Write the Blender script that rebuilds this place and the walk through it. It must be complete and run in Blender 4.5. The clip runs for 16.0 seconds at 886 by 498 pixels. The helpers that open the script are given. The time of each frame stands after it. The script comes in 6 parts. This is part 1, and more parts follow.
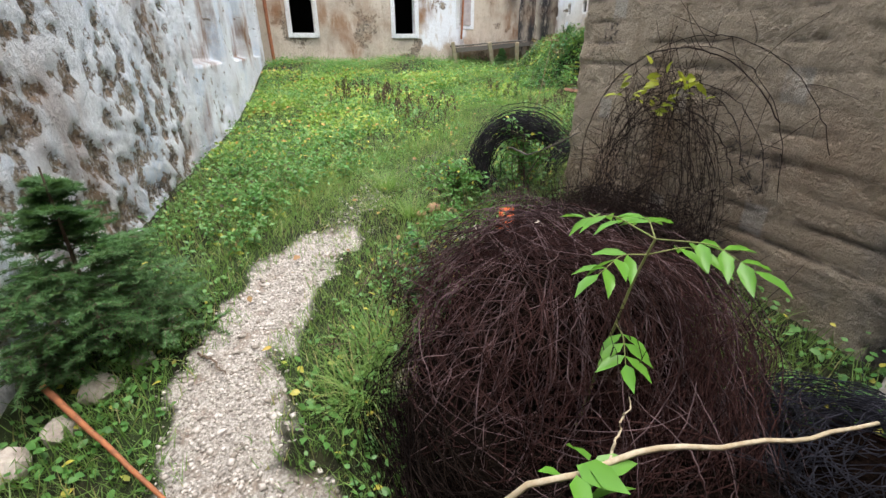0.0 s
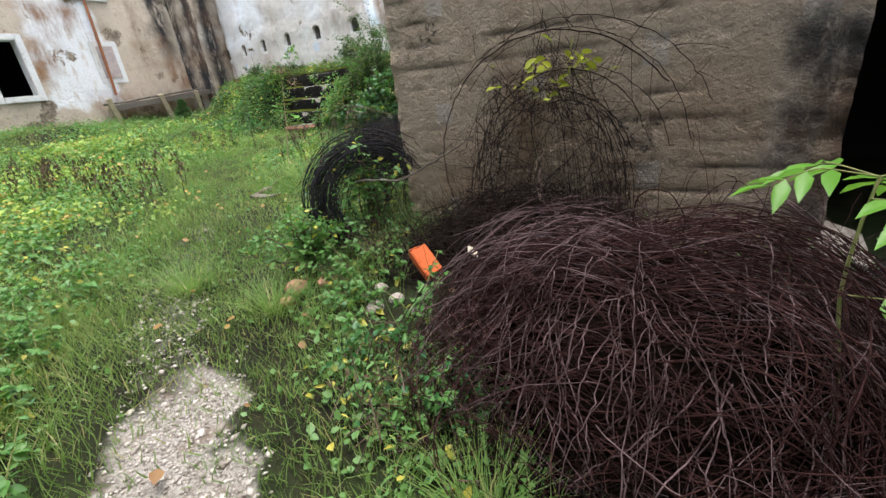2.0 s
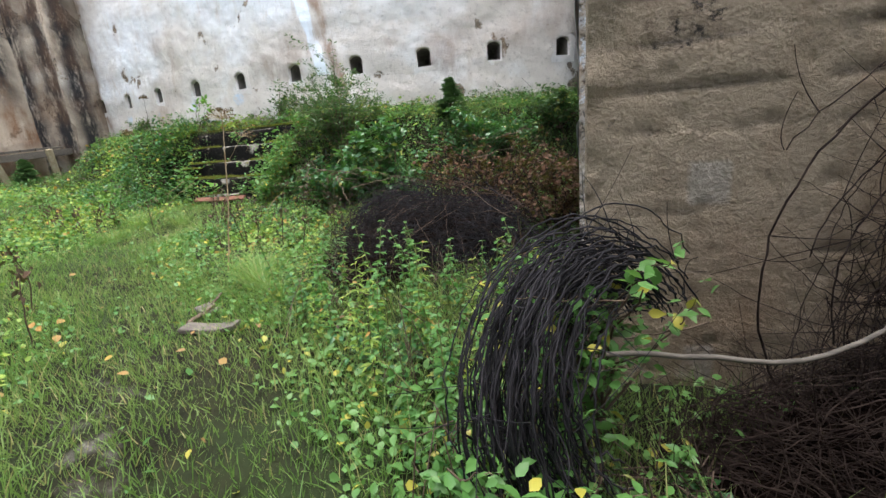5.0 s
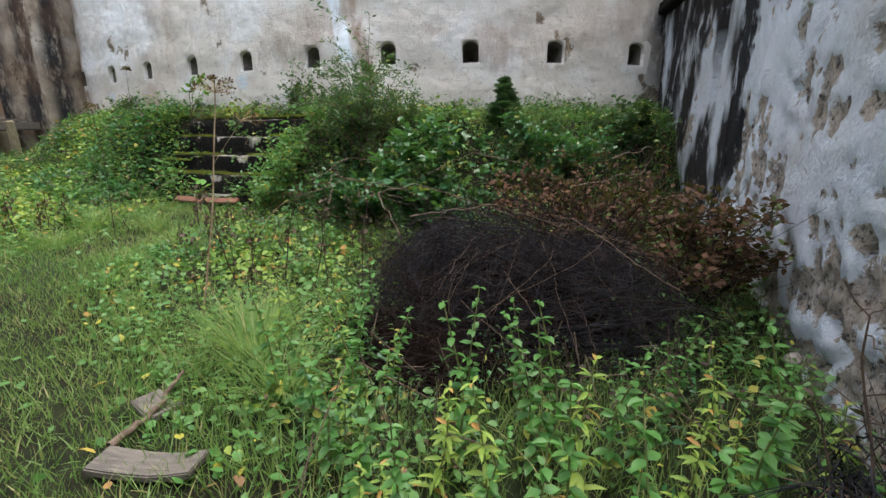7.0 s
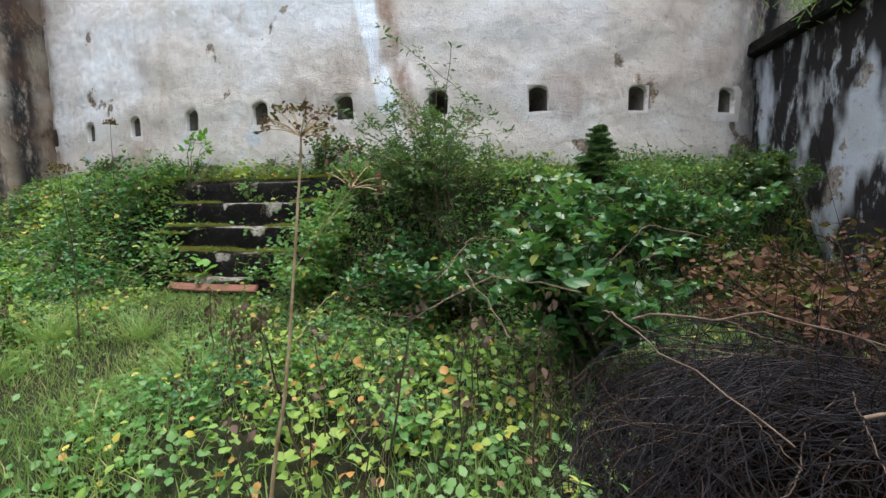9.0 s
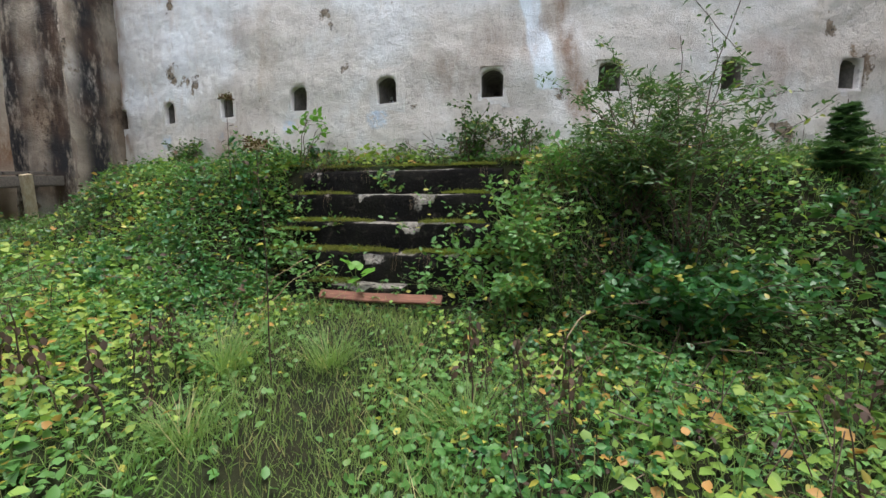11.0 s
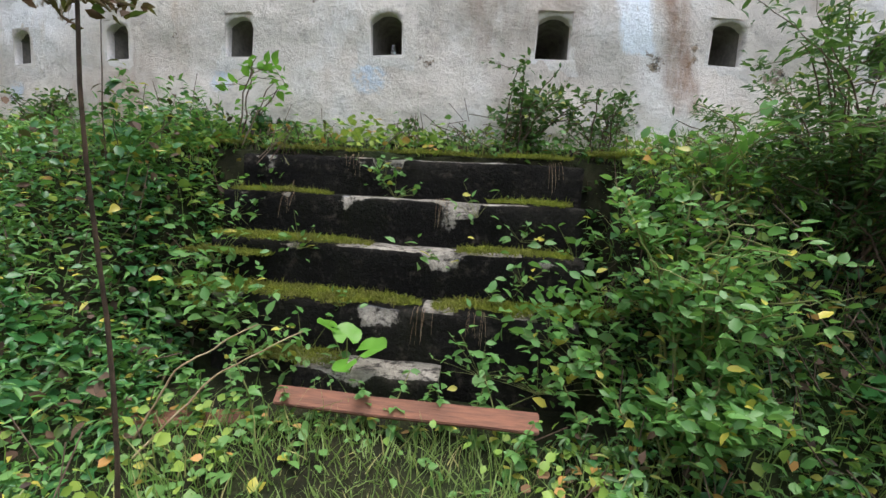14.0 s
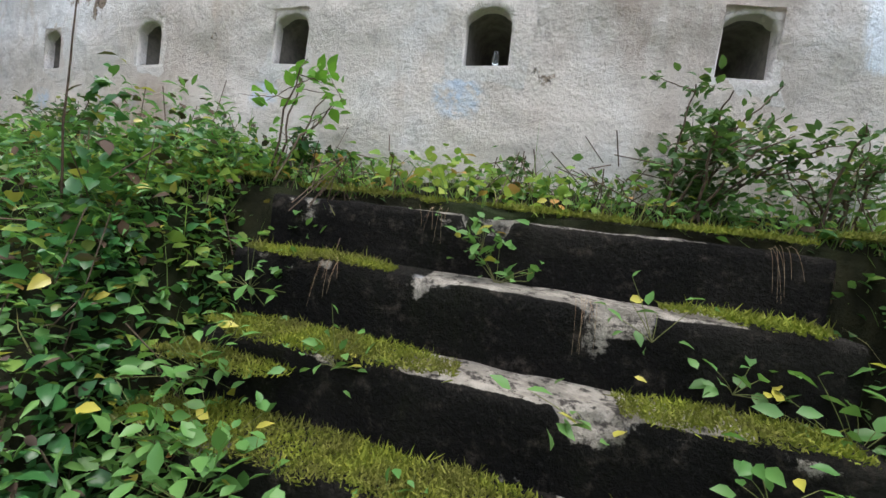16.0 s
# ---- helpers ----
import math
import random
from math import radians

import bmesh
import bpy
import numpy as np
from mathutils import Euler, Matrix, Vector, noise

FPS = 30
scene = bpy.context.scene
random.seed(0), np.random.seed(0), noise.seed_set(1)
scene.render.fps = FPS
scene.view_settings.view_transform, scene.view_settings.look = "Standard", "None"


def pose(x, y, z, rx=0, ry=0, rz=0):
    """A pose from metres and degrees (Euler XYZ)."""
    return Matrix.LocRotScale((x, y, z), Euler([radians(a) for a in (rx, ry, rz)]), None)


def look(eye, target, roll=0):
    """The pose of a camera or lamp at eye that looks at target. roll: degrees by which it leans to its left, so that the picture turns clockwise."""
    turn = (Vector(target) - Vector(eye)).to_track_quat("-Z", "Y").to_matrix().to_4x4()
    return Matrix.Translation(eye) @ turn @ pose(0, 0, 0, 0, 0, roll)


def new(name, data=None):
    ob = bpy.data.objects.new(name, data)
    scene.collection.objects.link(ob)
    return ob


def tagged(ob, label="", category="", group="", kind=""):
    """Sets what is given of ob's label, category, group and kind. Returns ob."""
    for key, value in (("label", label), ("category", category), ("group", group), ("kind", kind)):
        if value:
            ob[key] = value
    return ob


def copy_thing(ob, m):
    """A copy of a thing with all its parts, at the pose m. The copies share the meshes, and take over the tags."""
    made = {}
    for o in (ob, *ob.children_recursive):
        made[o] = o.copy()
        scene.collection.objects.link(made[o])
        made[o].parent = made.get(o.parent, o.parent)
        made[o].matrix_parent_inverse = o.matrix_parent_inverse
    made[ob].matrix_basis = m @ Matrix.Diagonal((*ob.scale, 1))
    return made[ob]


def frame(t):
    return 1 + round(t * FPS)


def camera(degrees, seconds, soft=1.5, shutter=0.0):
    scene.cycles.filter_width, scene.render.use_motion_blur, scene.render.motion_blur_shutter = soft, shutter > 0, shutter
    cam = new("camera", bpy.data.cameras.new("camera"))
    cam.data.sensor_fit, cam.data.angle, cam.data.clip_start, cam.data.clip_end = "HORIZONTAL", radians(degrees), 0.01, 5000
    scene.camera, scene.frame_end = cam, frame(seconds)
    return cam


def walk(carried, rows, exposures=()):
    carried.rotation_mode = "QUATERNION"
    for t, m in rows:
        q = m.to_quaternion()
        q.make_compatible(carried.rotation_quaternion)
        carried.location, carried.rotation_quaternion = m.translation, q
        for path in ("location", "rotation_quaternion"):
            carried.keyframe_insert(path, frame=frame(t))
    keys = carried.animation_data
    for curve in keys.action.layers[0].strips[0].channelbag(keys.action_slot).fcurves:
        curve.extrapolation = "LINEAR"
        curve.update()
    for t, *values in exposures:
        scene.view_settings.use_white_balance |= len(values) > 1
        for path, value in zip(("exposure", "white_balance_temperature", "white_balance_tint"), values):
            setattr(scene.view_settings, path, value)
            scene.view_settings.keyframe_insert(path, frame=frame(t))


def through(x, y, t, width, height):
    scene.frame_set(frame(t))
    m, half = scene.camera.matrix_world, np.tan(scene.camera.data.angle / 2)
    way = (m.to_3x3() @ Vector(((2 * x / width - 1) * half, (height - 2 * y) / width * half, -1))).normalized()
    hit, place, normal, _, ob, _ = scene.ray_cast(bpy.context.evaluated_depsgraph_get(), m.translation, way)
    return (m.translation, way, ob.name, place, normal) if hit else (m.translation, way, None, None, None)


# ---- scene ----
cam = camera(92.5, 16.0)
ROWS = [
    (0.0, 0.172, -0.162, 1.742, 64.60, 0.03, 71.00),
    (0.5, 0.150, -0.594, 1.774, 63.54, 2.30, 66.76),
    (1.0, -0.514, -0.707, 1.560, 65.52, 4.65, 49.81),
    (1.5, -0.877, -0.778, 1.621, 66.62, 4.24, 36.50),
    (2.0, -1.254, -0.661, 1.564, 67.61, 6.22, 29.09),
    (2.5, -1.690, -0.444, 1.597, 68.67, 7.31, 20.34),
    (3.0, -2.216, -0.207, 1.606, 71.88, 7.34, 11.16),
    (3.5, -2.649, 0.027, 1.592, 71.46, 5.80, 12.23),
    (4.0, -3.015, 0.170, 1.573, 74.11, 5.43, 15.27),
    (6.5, -4.123, 1.442, 1.470, 75.51, 2.15, 13.34),
    (7.0, -4.444, 1.689, 1.514, 76.53, -0.46, 14.86),
    (7.5, -4.900, 1.812, 1.501, 77.61, -1.94, 15.30),
    (8.0, -5.182, 1.966, 1.503, 76.18, 0.04, 14.16),
    (8.5, -5.511, 2.274, 1.520, 77.69, 2.02, 13.06),
    (9.0, -5.791, 2.729, 1.608, 83.90, 0.67, 11.81),
    (9.5, -6.229, 2.934, 1.607, 84.70, -0.69, 11.57),
    (10.0, -6.827, 3.017, 1.610, 83.84, -0.17, 15.25),
    (12.5, -8.262, 3.579, 1.660, 82.46, 0.45, 6.68),
    (13.0, -8.499, 3.933, 1.695, 83.74, -0.03, 8.26),
    (13.5, -8.543, 4.355, 1.613, 83.27, -2.57, 5.44),
    (14.0, -8.578, 4.648, 1.653, 83.31, -3.25, 4.04),
    (14.5, -8.639, 4.935, 1.738, 83.34, -3.76, 5.59),
    (15.0, -8.757, 5.259, 1.734, 84.87, -6.15, 6.50),
    (15.5, -8.839, 5.451, 1.827, 85.58, -7.00, 8.95),
    (16.0, -8.991, 5.630, 1.833, 86.81, -7.30, 10.21),
]
walk(cam, [(t, pose(x, y, z, rx, ry, rz)) for t, x, y, z, rx, ry, rz in ROWS],
     ((0.0, 1.75), (1.0, 1.65), (2.0, 1.65), (3.0, 1.75), (4.2, 1.85), (6.5, 1.3), (8.0, 1.32), (9.0, 1.42), (10.2, 1.32), (12.5, 1.18), (14.0, 1.4), (16.0, 1.45)))

# ---- world and light: an overcast autumn day, the yard open to the sky ----
SUN_EL, SUN_TURN = 82, 60
world = bpy.data.worlds.new("overcast_sky")
scene.world = world
world.use_nodes = True
wn = world.node_tree.nodes
sky = wn.new("ShaderNodeTexSky")
sky.sky_type = "NISHITA"
sky.sun_disc = False
sky.sun_elevation, sky.sun_rotation = radians(SUN_EL), radians(SUN_TURN)
sky.air_density, sky.dust_density, sky.ozone_density = 1.0, 6.0, 1.0
grey = wn.new("ShaderNodeMix")
grey.data_type = "RGBA"
grey.inputs[0].default_value = 0.55
grey.inputs[7].default_value = (5.9, 6.4, 7.3, 1)
world.node_tree.links.new(sky.outputs[0], grey.inputs[6])
world.node_tree.links.new(grey.outputs[2], wn["Background"].inputs[0])
wn["Background"].inputs[1].default_value = 0.14
sun_data = bpy.data.lights.new("sun", "SUN")
sun_data.energy, sun_data.angle, sun_data.color = 1.7, radians(45), (1, 0.98, 0.96)
sun = new("sun", sun_data)
a = radians(SUN_TURN)
sun.matrix_world = look((0, 0, 0), (-math.sin(a) * math.cos(radians(SUN_EL)), -math.cos(a) * math.cos(radians(SUN_EL)), -math.sin(radians(SUN_EL))))
sun.location = (-6, 2, 15)


# ---- materials ----
class Nodes:
    """Short hand for one node tree."""
    def __init__(self, name, rough=0.9, spec=0.3):
        self.m = bpy.data.materials.new(name)
        self.m.use_nodes = True
        self.t = self.m.node_tree
        self.b = self.t.nodes["Principled BSDF"]
        self.b.inputs["Roughness"].default_value = rough
        self.b.inputs["Specular IOR Level"].default_value = spec
        self.co = self.t.nodes.new("ShaderNodeTexCoord").outputs["Object"]

    def put(self, value, socket):
        if hasattr(value, "links"):
            self.t.links.new(value, socket)
        elif isinstance(value, tuple):
            socket.default_value = (*value, 1)
        else:
            socket.default_value = value

    def noise(self, scale, detail=6.0, rough=0.6, stretch=(1, 1, 1), shift=0.0):
        mp = self.t.nodes.new("ShaderNodeMapping")
        mp.inputs["Scale"].default_value = stretch
        mp.inputs["Location"].default_value = (shift, shift * 0.7, shift * 1.3)
        self.t.links.new(self.co, mp.inputs[0])
        n = self.t.nodes.new("ShaderNodeTexNoise")
        n.inputs["Scale"].default_value, n.inputs["Detail"].default_value, n.inputs["Roughness"].default_value = scale, detail, rough
        self.t.links.new(mp.outputs[0], n.inputs[0])
        return n.outputs[0]

    def step(self, v, lo, hi):
        r = self.t.nodes.new("ShaderNodeMapRange")
        r.interpolation_type = "SMOOTHSTEP"
        self.put(v, r.inputs[0])
        r.inputs[1].default_value, r.inputs[2].default_value = lo, hi
        return r.outputs[0]

    def mix(self, f, a, b, blend="MIX"):
        n = self.t.nodes.new("ShaderNodeMix")
        n.data_type, n.blend_type = "RGBA", blend
        self.put(f, n.inputs[0]), self.put(a, n.inputs[6]), self.put(b, n.inputs[7])
        return n.outputs[2]

    def math(self, op, a, b):
        n = self.t.nodes.new("ShaderNodeMath")
        n.operation = op
        self.put(a, n.inputs[0]), self.put(b, n.inputs[1])
        return n.outputs[0]

    def attribute(self, name):
        n = self.t.nodes.new("ShaderNodeAttribute")
        n.attribute_name = name
        return n.outputs["Fac"]

    def island(self):
        return self.t.nodes.new("ShaderNodeNewGeometry").outputs["Random Per Island"]

    def bump(self, h, strength, distance):
        n = self.t.nodes.new("ShaderNodeBump")
        n.inputs["Strength"].default_value, n.inputs["Distance"].default_value = strength, distance
        self.put(h, n.inputs["Height"])
        self.t.links.new(n.outputs[0], self.b.inputs["Normal"])

    def colour(self, c):
        self.put(c, self.b.inputs["Base Color"])
        return self


def plaster(name, base, second, stain, white=(0.72, 0.73, 0.74), worn=(0.2, 0.16, 0.12), stain_lo=0.5, second_lo=0.45, relief=0.03, fleck=0.0):
    """Weathered wall coat: two tones, runs of stain, and per-vertex marks: worn off, white runs, blue paint, black crust."""
    k = Nodes(name, 0.92, 0.2)
    c = k.mix(k.step(k.noise(0.9, 8, 0.65), second_lo, second_lo + 0.22), base, second)
    c = k.mix(k.step(k.noise(1.3, 7, 0.7, (1, 1, 0.28), 5), stain_lo, stain_lo + 0.25), c, stain)
    c = k.mix(k.step(k.noise(14, 8, 0.7), 0.52, 0.75), c, k.mix(0.5, c, (0.12, 0.1, 0.08)))
    c = k.mix(k.step(k.noise(60, 4, 0.7), 0.55, 0.8), c, k.mix(0.35, c, (0.1, 0.09, 0.08)))
    c = k.mix(k.math("MULTIPLY", k.attribute("white"), k.step(k.noise(6, 8, 0.75, (1, 1, 0.3)), 0.3, 0.5)), c, white)
    c = k.mix(k.math("MULTIPLY", k.attribute("blue"), k.step(k.noise(16, 6, 0.7), 0.36, 0.56)), c, (0.5, 0.6, 0.72))
    wornc = k.mix(k.step(k.noise(9, 6, 0.7, shift=3), 0.4, 0.65), worn, tuple(min(1, x * 1.9) for x in worn))
    wornc = k.mix(k.step(k.noise(22, 6, 0.7, shift=9), 0.5, 0.62), wornc, (0.055, 0.05, 0.045))
    if fleck:
        wornc = k.mix(k.math("MULTIPLY", k.step(k.noise(26, 7, 0.75, shift=12), 0.5, 0.57), fleck), wornc, (0.68, 0.67, 0.67))
        wornc = k.mix(k.math("MULTIPLY", k.step(k.noise(13, 8, 0.75, shift=15), 0.53, 0.6), fleck), wornc, (0.34, 0.23, 0.15))
        wornc = k.mix(k.math("MULTIPLY", k.step(k.noise(33, 7, 0.75, shift=17), 0.55, 0.61), fleck), wornc, (0.04, 0.035, 0.03))
    fine = k.math("MULTIPLY", k.math("SUBTRACT", k.noise(11, 9, 0.75, shift=6), 0.5), 1.1 + fleck)
    c = k.mix(k.step(k.math("ADD", k.attribute("worn"), fine), 0.36, 0.46), c, wornc)
    c = k.mix(k.math("MULTIPLY", k.attribute("black"), k.step(k.noise(5, 9, 0.75, (1, 1, 0.35), 2), 0.32, 0.52)), c, (0.028, 0.028, 0.03))
    c = k.mix(k.math("MULTIPLY", k.attribute("rust"), k.step(k.noise(4, 8, 0.7, (1, 1, 0.3), 4), 0.3, 0.6)), c, (0.24, 0.13, 0.07))
    k.colour(c)
    h = k.math("ADD", k.noise(45, 8, 0.7), k.math("MULTIPLY", k.noise(9, 6, 0.65), 1.5))
    k.bump(h, 0.9, relief)
    return k.m


def plain(name, c1, c2, rough=0.85, scale=20, stretch=(1, 1, 1), bump=0.5, dist=0.006, spec=0.3, metal=0.0):
    k = Nodes(name, rough, spec)
    n = k.noise(scale, 8, 0.7, stretch)
    k.colour(k.mix(k.step(n, 0.35, 0.65), c1, c2))
    k.bump(n, bump, dist)
    k.b.inputs["Metallic"].default_value = metal
    return k.m


def leafy(name, greens, yellow=None, share=0.0, through=0.35, rough=0.45, scale=0.8):
    """Leaves: every leaf its own tint, patches of the stand lighter or darker, light shining through."""
    k = Nodes(name, rough, 0.35)
    r = k.island()
    c = k.mix(r, greens[0], greens[1])
    c = k.mix(k.step(k.noise(scale, 3), 0.35, 0.65), c, greens[2])
    if yellow:
        k2 = k.math("FRACT", k.math("MULTIPLY", r, 37.7), 0.0)
        c = k.mix(k.step(k2, 1 - share, 1 - share + 0.02), c, yellow)
    k.colour(c)
    tr = k.t.nodes.new("ShaderNodeBsdfTranslucent")
    k.t.links.new(k.mix(0.4, c, (0.16, 0.3, 0.03)), tr.inputs[0])
    mx = k.t.nodes.new("ShaderNodeMixShader")
    mx.inputs[0].default_value = through
    k.t.links.new(k.b.outputs[0], mx.inputs[1])
    k.t.links.new(tr.outputs[0], mx.inputs[2])
    k.t.links.new(mx.outputs[0], k.t.nodes["Material Output"].inputs[0])
    return k.m


M_LOOP = plaster("limewashed concrete", (0.64, 0.585, 0.53), (0.74, 0.72, 0.7), (0.46, 0.36, 0.27), stain_lo=0.58, relief=0.016, white=(0.86, 0.91, 0.97))
M_WINW = plaster("stained ochre plaster", (0.52, 0.44, 0.35), (0.38, 0.32, 0.25), (0.26, 0.19, 0.13))
M_LEFT = plaster("peeling limewash on rubble", (0.86, 0.88, 0.91), (0.76, 0.77, 0.78), (0.42, 0.36, 0.3), stain_lo=0.62, relief=0.07, fleck=0.8)
M_RIGHT = plaster("cracked pale render", (0.78, 0.82, 0.88), (0.68, 0.69, 0.7), (0.5, 0.43, 0.36), stain_lo=0.62, relief=0.05, white=(0.82, 0.86, 0.92), worn=(0.34, 0.29, 0.24), fleck=0.35)
M_CONC = plaster("board-marked concrete", (0.41, 0.33, 0.24), (0.33, 0.265, 0.19), (0.25, 0.175, 0.11), white=(0.44, 0.41, 0.37), worn=(0.22, 0.175, 0.13), relief=0.05)
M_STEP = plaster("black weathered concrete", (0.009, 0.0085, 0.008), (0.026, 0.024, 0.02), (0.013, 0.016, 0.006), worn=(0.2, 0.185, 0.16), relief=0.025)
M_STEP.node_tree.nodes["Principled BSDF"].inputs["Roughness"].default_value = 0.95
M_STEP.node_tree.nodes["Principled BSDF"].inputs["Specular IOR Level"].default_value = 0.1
M_FRAME = plaster("white window surround", (0.7, 0.7, 0.7), (0.6, 0.6, 0.58), (0.45, 0.4, 0.34))
# near-black in place of shade: the rooms' want of light is in this colour
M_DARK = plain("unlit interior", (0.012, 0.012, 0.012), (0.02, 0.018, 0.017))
# plaster of the loophole throats, darkened so that the colour gives their shade
M_THROAT_SHADE = plain("throat plaster toned for shade", (0.2, 0.18, 0.15), (0.11, 0.1, 0.085), 0.95, 14)
M_BRICK = plain("orange brick", (0.5, 0.11, 0.03), (0.38, 0.08, 0.022), 0.85, 60)
M_REDFILL = plain("red brick infill", (0.42, 0.13, 0.08), (0.32, 0.12, 0.08), 0.9, 12)
M_WIRE = plain("rusted wire", (0.014, 0.0055, 0.005), (0.05, 0.024, 0.022), 0.75, 12, spec=0.06)
M_WIREB = plain("blackened wire", (0.01, 0.01, 0.011), (0.032, 0.03, 0.034), 0.7, 9, spec=0.08)
# near-black colour that stands for the shade inside the heaps
M_CORE_SHADE = plain("heap core shade", (0.005, 0.0035, 0.003), (0.012, 0.008, 0.0065), 1.0, 30, bump=1.0, dist=0.03, spec=0.0)
M_TWIG = plain("dry twig", (0.07, 0.045, 0.032), (0.15, 0.11, 0.08), 0.85, 25)
M_BRANCH = plain("bare branch", (0.3, 0.23, 0.14), (0.42, 0.36, 0.26), 0.8, 30, (1, 1, 0.4))
M_GREENSTEM = plain("green stem", (0.14, 0.18, 0.05), (0.2, 0.2, 0.08), 0.7, 25)
M_DEADSTEM = plain("dead stalk", (0.04, 0.028, 0.02), (0.1, 0.065, 0.045), 0.9, 25)
M_PALESTEM = plain("straw stalk", (0.4, 0.32, 0.2), (0.22, 0.13, 0.075), 0.85, 8)
M_DEADLEAF = leafy("withered leaf", ((0.07, 0.045, 0.03), (0.12, 0.07, 0.045), (0.05, 0.035, 0.03)), through=0.15, rough=0.85)
M_BROWNLEAF = leafy("rust-brown leaf", ((0.0800, 0.0315, 0.0163), (0.1360, 0.0595, 0.0292), (0.0600, 0.0280, 0.0163)), (0.12, 0.17, 0.05), 0.08, 0.2, 0.8)
M_PLANK = plain("weathered red-brown board", (0.24, 0.105, 0.065), (0.13, 0.065, 0.045), 0.8, 6, (1, 12, 12), 0.6, 0.004)
M_GREYPLANK = plain("grey weathered board", (0.15, 0.13, 0.11), (0.08, 0.07, 0.06), 0.85, 6, (1, 12, 12), 0.6, 0.004)
M_STONE = plain("pale stone", (0.42, 0.38, 0.33), (0.27, 0.23, 0.2), 0.9, 18, bump=0.8, dist=0.01)
M_CLAY = plain("reddish rubble", (0.38, 0.2, 0.13), (0.27, 0.16, 0.11), 0.9, 18, bump=0.8, dist=0.01)
M_RUST = plain("rusted iron", (0.3, 0.11, 0.045), (0.18, 0.07, 0.035), 0.75, 14)
M_PAPER = plain("crumpled pale paper", (0.6, 0.55, 0.46), (0.42, 0.36, 0.28), 0.8, 30)
M_MOSS = leafy("moss", ((0.13, 0.17, 0.015), (0.22, 0.24, 0.025), (0.13, 0.13, 0.025)), through=0.15, rough=0.9, scale=5)
M_LAWN = leafy("grass blades", ((0.1127, 0.2285, 0.0516), (0.1968, 0.3153, 0.0877), (0.2344, 0.3333, 0.1030)), (0.42, 0.38, 0.17), 0.12, 0.45, 0.5, 0.6)
M_HERB = leafy("herb leaves", ((0.0644, 0.1865, 0.0461), (0.1210, 0.2792, 0.0694), (0.1436, 0.2873, 0.0833)), (0.5, 0.45, 0.08), 0.06, 0.4, 0.4, 0.9)
M_AUTUMN = leafy("turning leaves", ((0.2387, 0.3569, 0.0599), (0.3812, 0.4610, 0.0892), (0.2029, 0.3455, 0.0699)), (0.5, 0.27, 0.08), 0.12, 0.4, 0.5, 1.2)
M_IVY = leafy("dark glossy leaves", ((0.0238, 0.0949, 0.0281), (0.0505, 0.1764, 0.0482), (0.0356, 0.1177, 0.0362)), (0.38, 0.34, 0.07), 0.05, 0.3, 0.3, 1.5)
M_GLOSSY = leafy("glossy bright leaves", ((0.0225, 0.0900, 0.0240), (0.0525, 0.1575, 0.0400), (0.0375, 0.1200, 0.0360)), (0.3, 0.32, 0.06), 0.05, 0.3, 0.28, 1.5)
M_BROADLEAF = leafy("fresh broad leaves", ((0.07, 0.2, 0.045), (0.13, 0.3, 0.06), (0.1, 0.24, 0.06)), (0.35, 0.35, 0.07), 0.06, 0.4, 0.4, 1.2)
M_SHRUB = leafy("shrub leaves", ((0.0391, 0.0927, 0.0333), (0.0784, 0.1484, 0.0519), (0.0475, 0.1058, 0.0333)), (0.3, 0.32, 0.08), 0.06, 0.35, 0.45, 1.5)
M_NEEDLE = leafy("conifer needles", ((0.0450, 0.1190, 0.0425), (0.0900, 0.1913, 0.0595), (0.0638, 0.1403, 0.0467)), through=0.25, rough=0.6, scale=3)
M_BRIGHT = leafy("bright young leaves", ((0.1, 0.28, 0.035), (0.16, 0.36, 0.05), (0.13, 0.33, 0.04)), through=0.45, rough=0.35)
M_YELLOW = leafy("yellowing leaves", ((0.4, 0.4, 0.03), (0.5, 0.47, 0.04), (0.35, 0.4, 0.05)), through=0.45)
glass = Nodes("bottle glass", 0.05, 0.5)
glass.b.inputs["Transmission Weight"].default_value = 1.0
glass.colour((0.85, 0.95, 0.92))
M_GLASS = glass.m

kg = Nodes("ground", 0.95, 0.15)
soil = kg.mix(kg.step(kg.noise(7, 8, 0.7), 0.35, 0.65), (0.012, 0.012, 0.007), (0.03, 0.03, 0.014))
soil = kg.mix(kg.step(kg.noise(1.1, 5, shift=4), 0.4, 0.65), soil, (0.03, 0.045, 0.016))
grav = kg.mix(kg.step(kg.noise(70, 5, 0.7), 0.4, 0.6), (0.27, 0.24, 0.21), (0.48, 0.45, 0.41))
grav = kg.mix(kg.step(kg.noise(6, 5, shift=2), 0.5, 0.7), grav, (0.24, 0.19, 0.15))
kg.colour(kg.mix(kg.step(kg.math("ADD", kg.attribute("gravel"), kg.math("MULTIPLY", kg.noise(9, 5), 0.5)), 0.5, 0.85), soil, grav))
kg.bump(kg.noise(50, 8, 0.75), 0.9, 0.03)
M_GROUND = kg.m


# ---- mesh tools ----
RNG = np.random.default_rng(7)


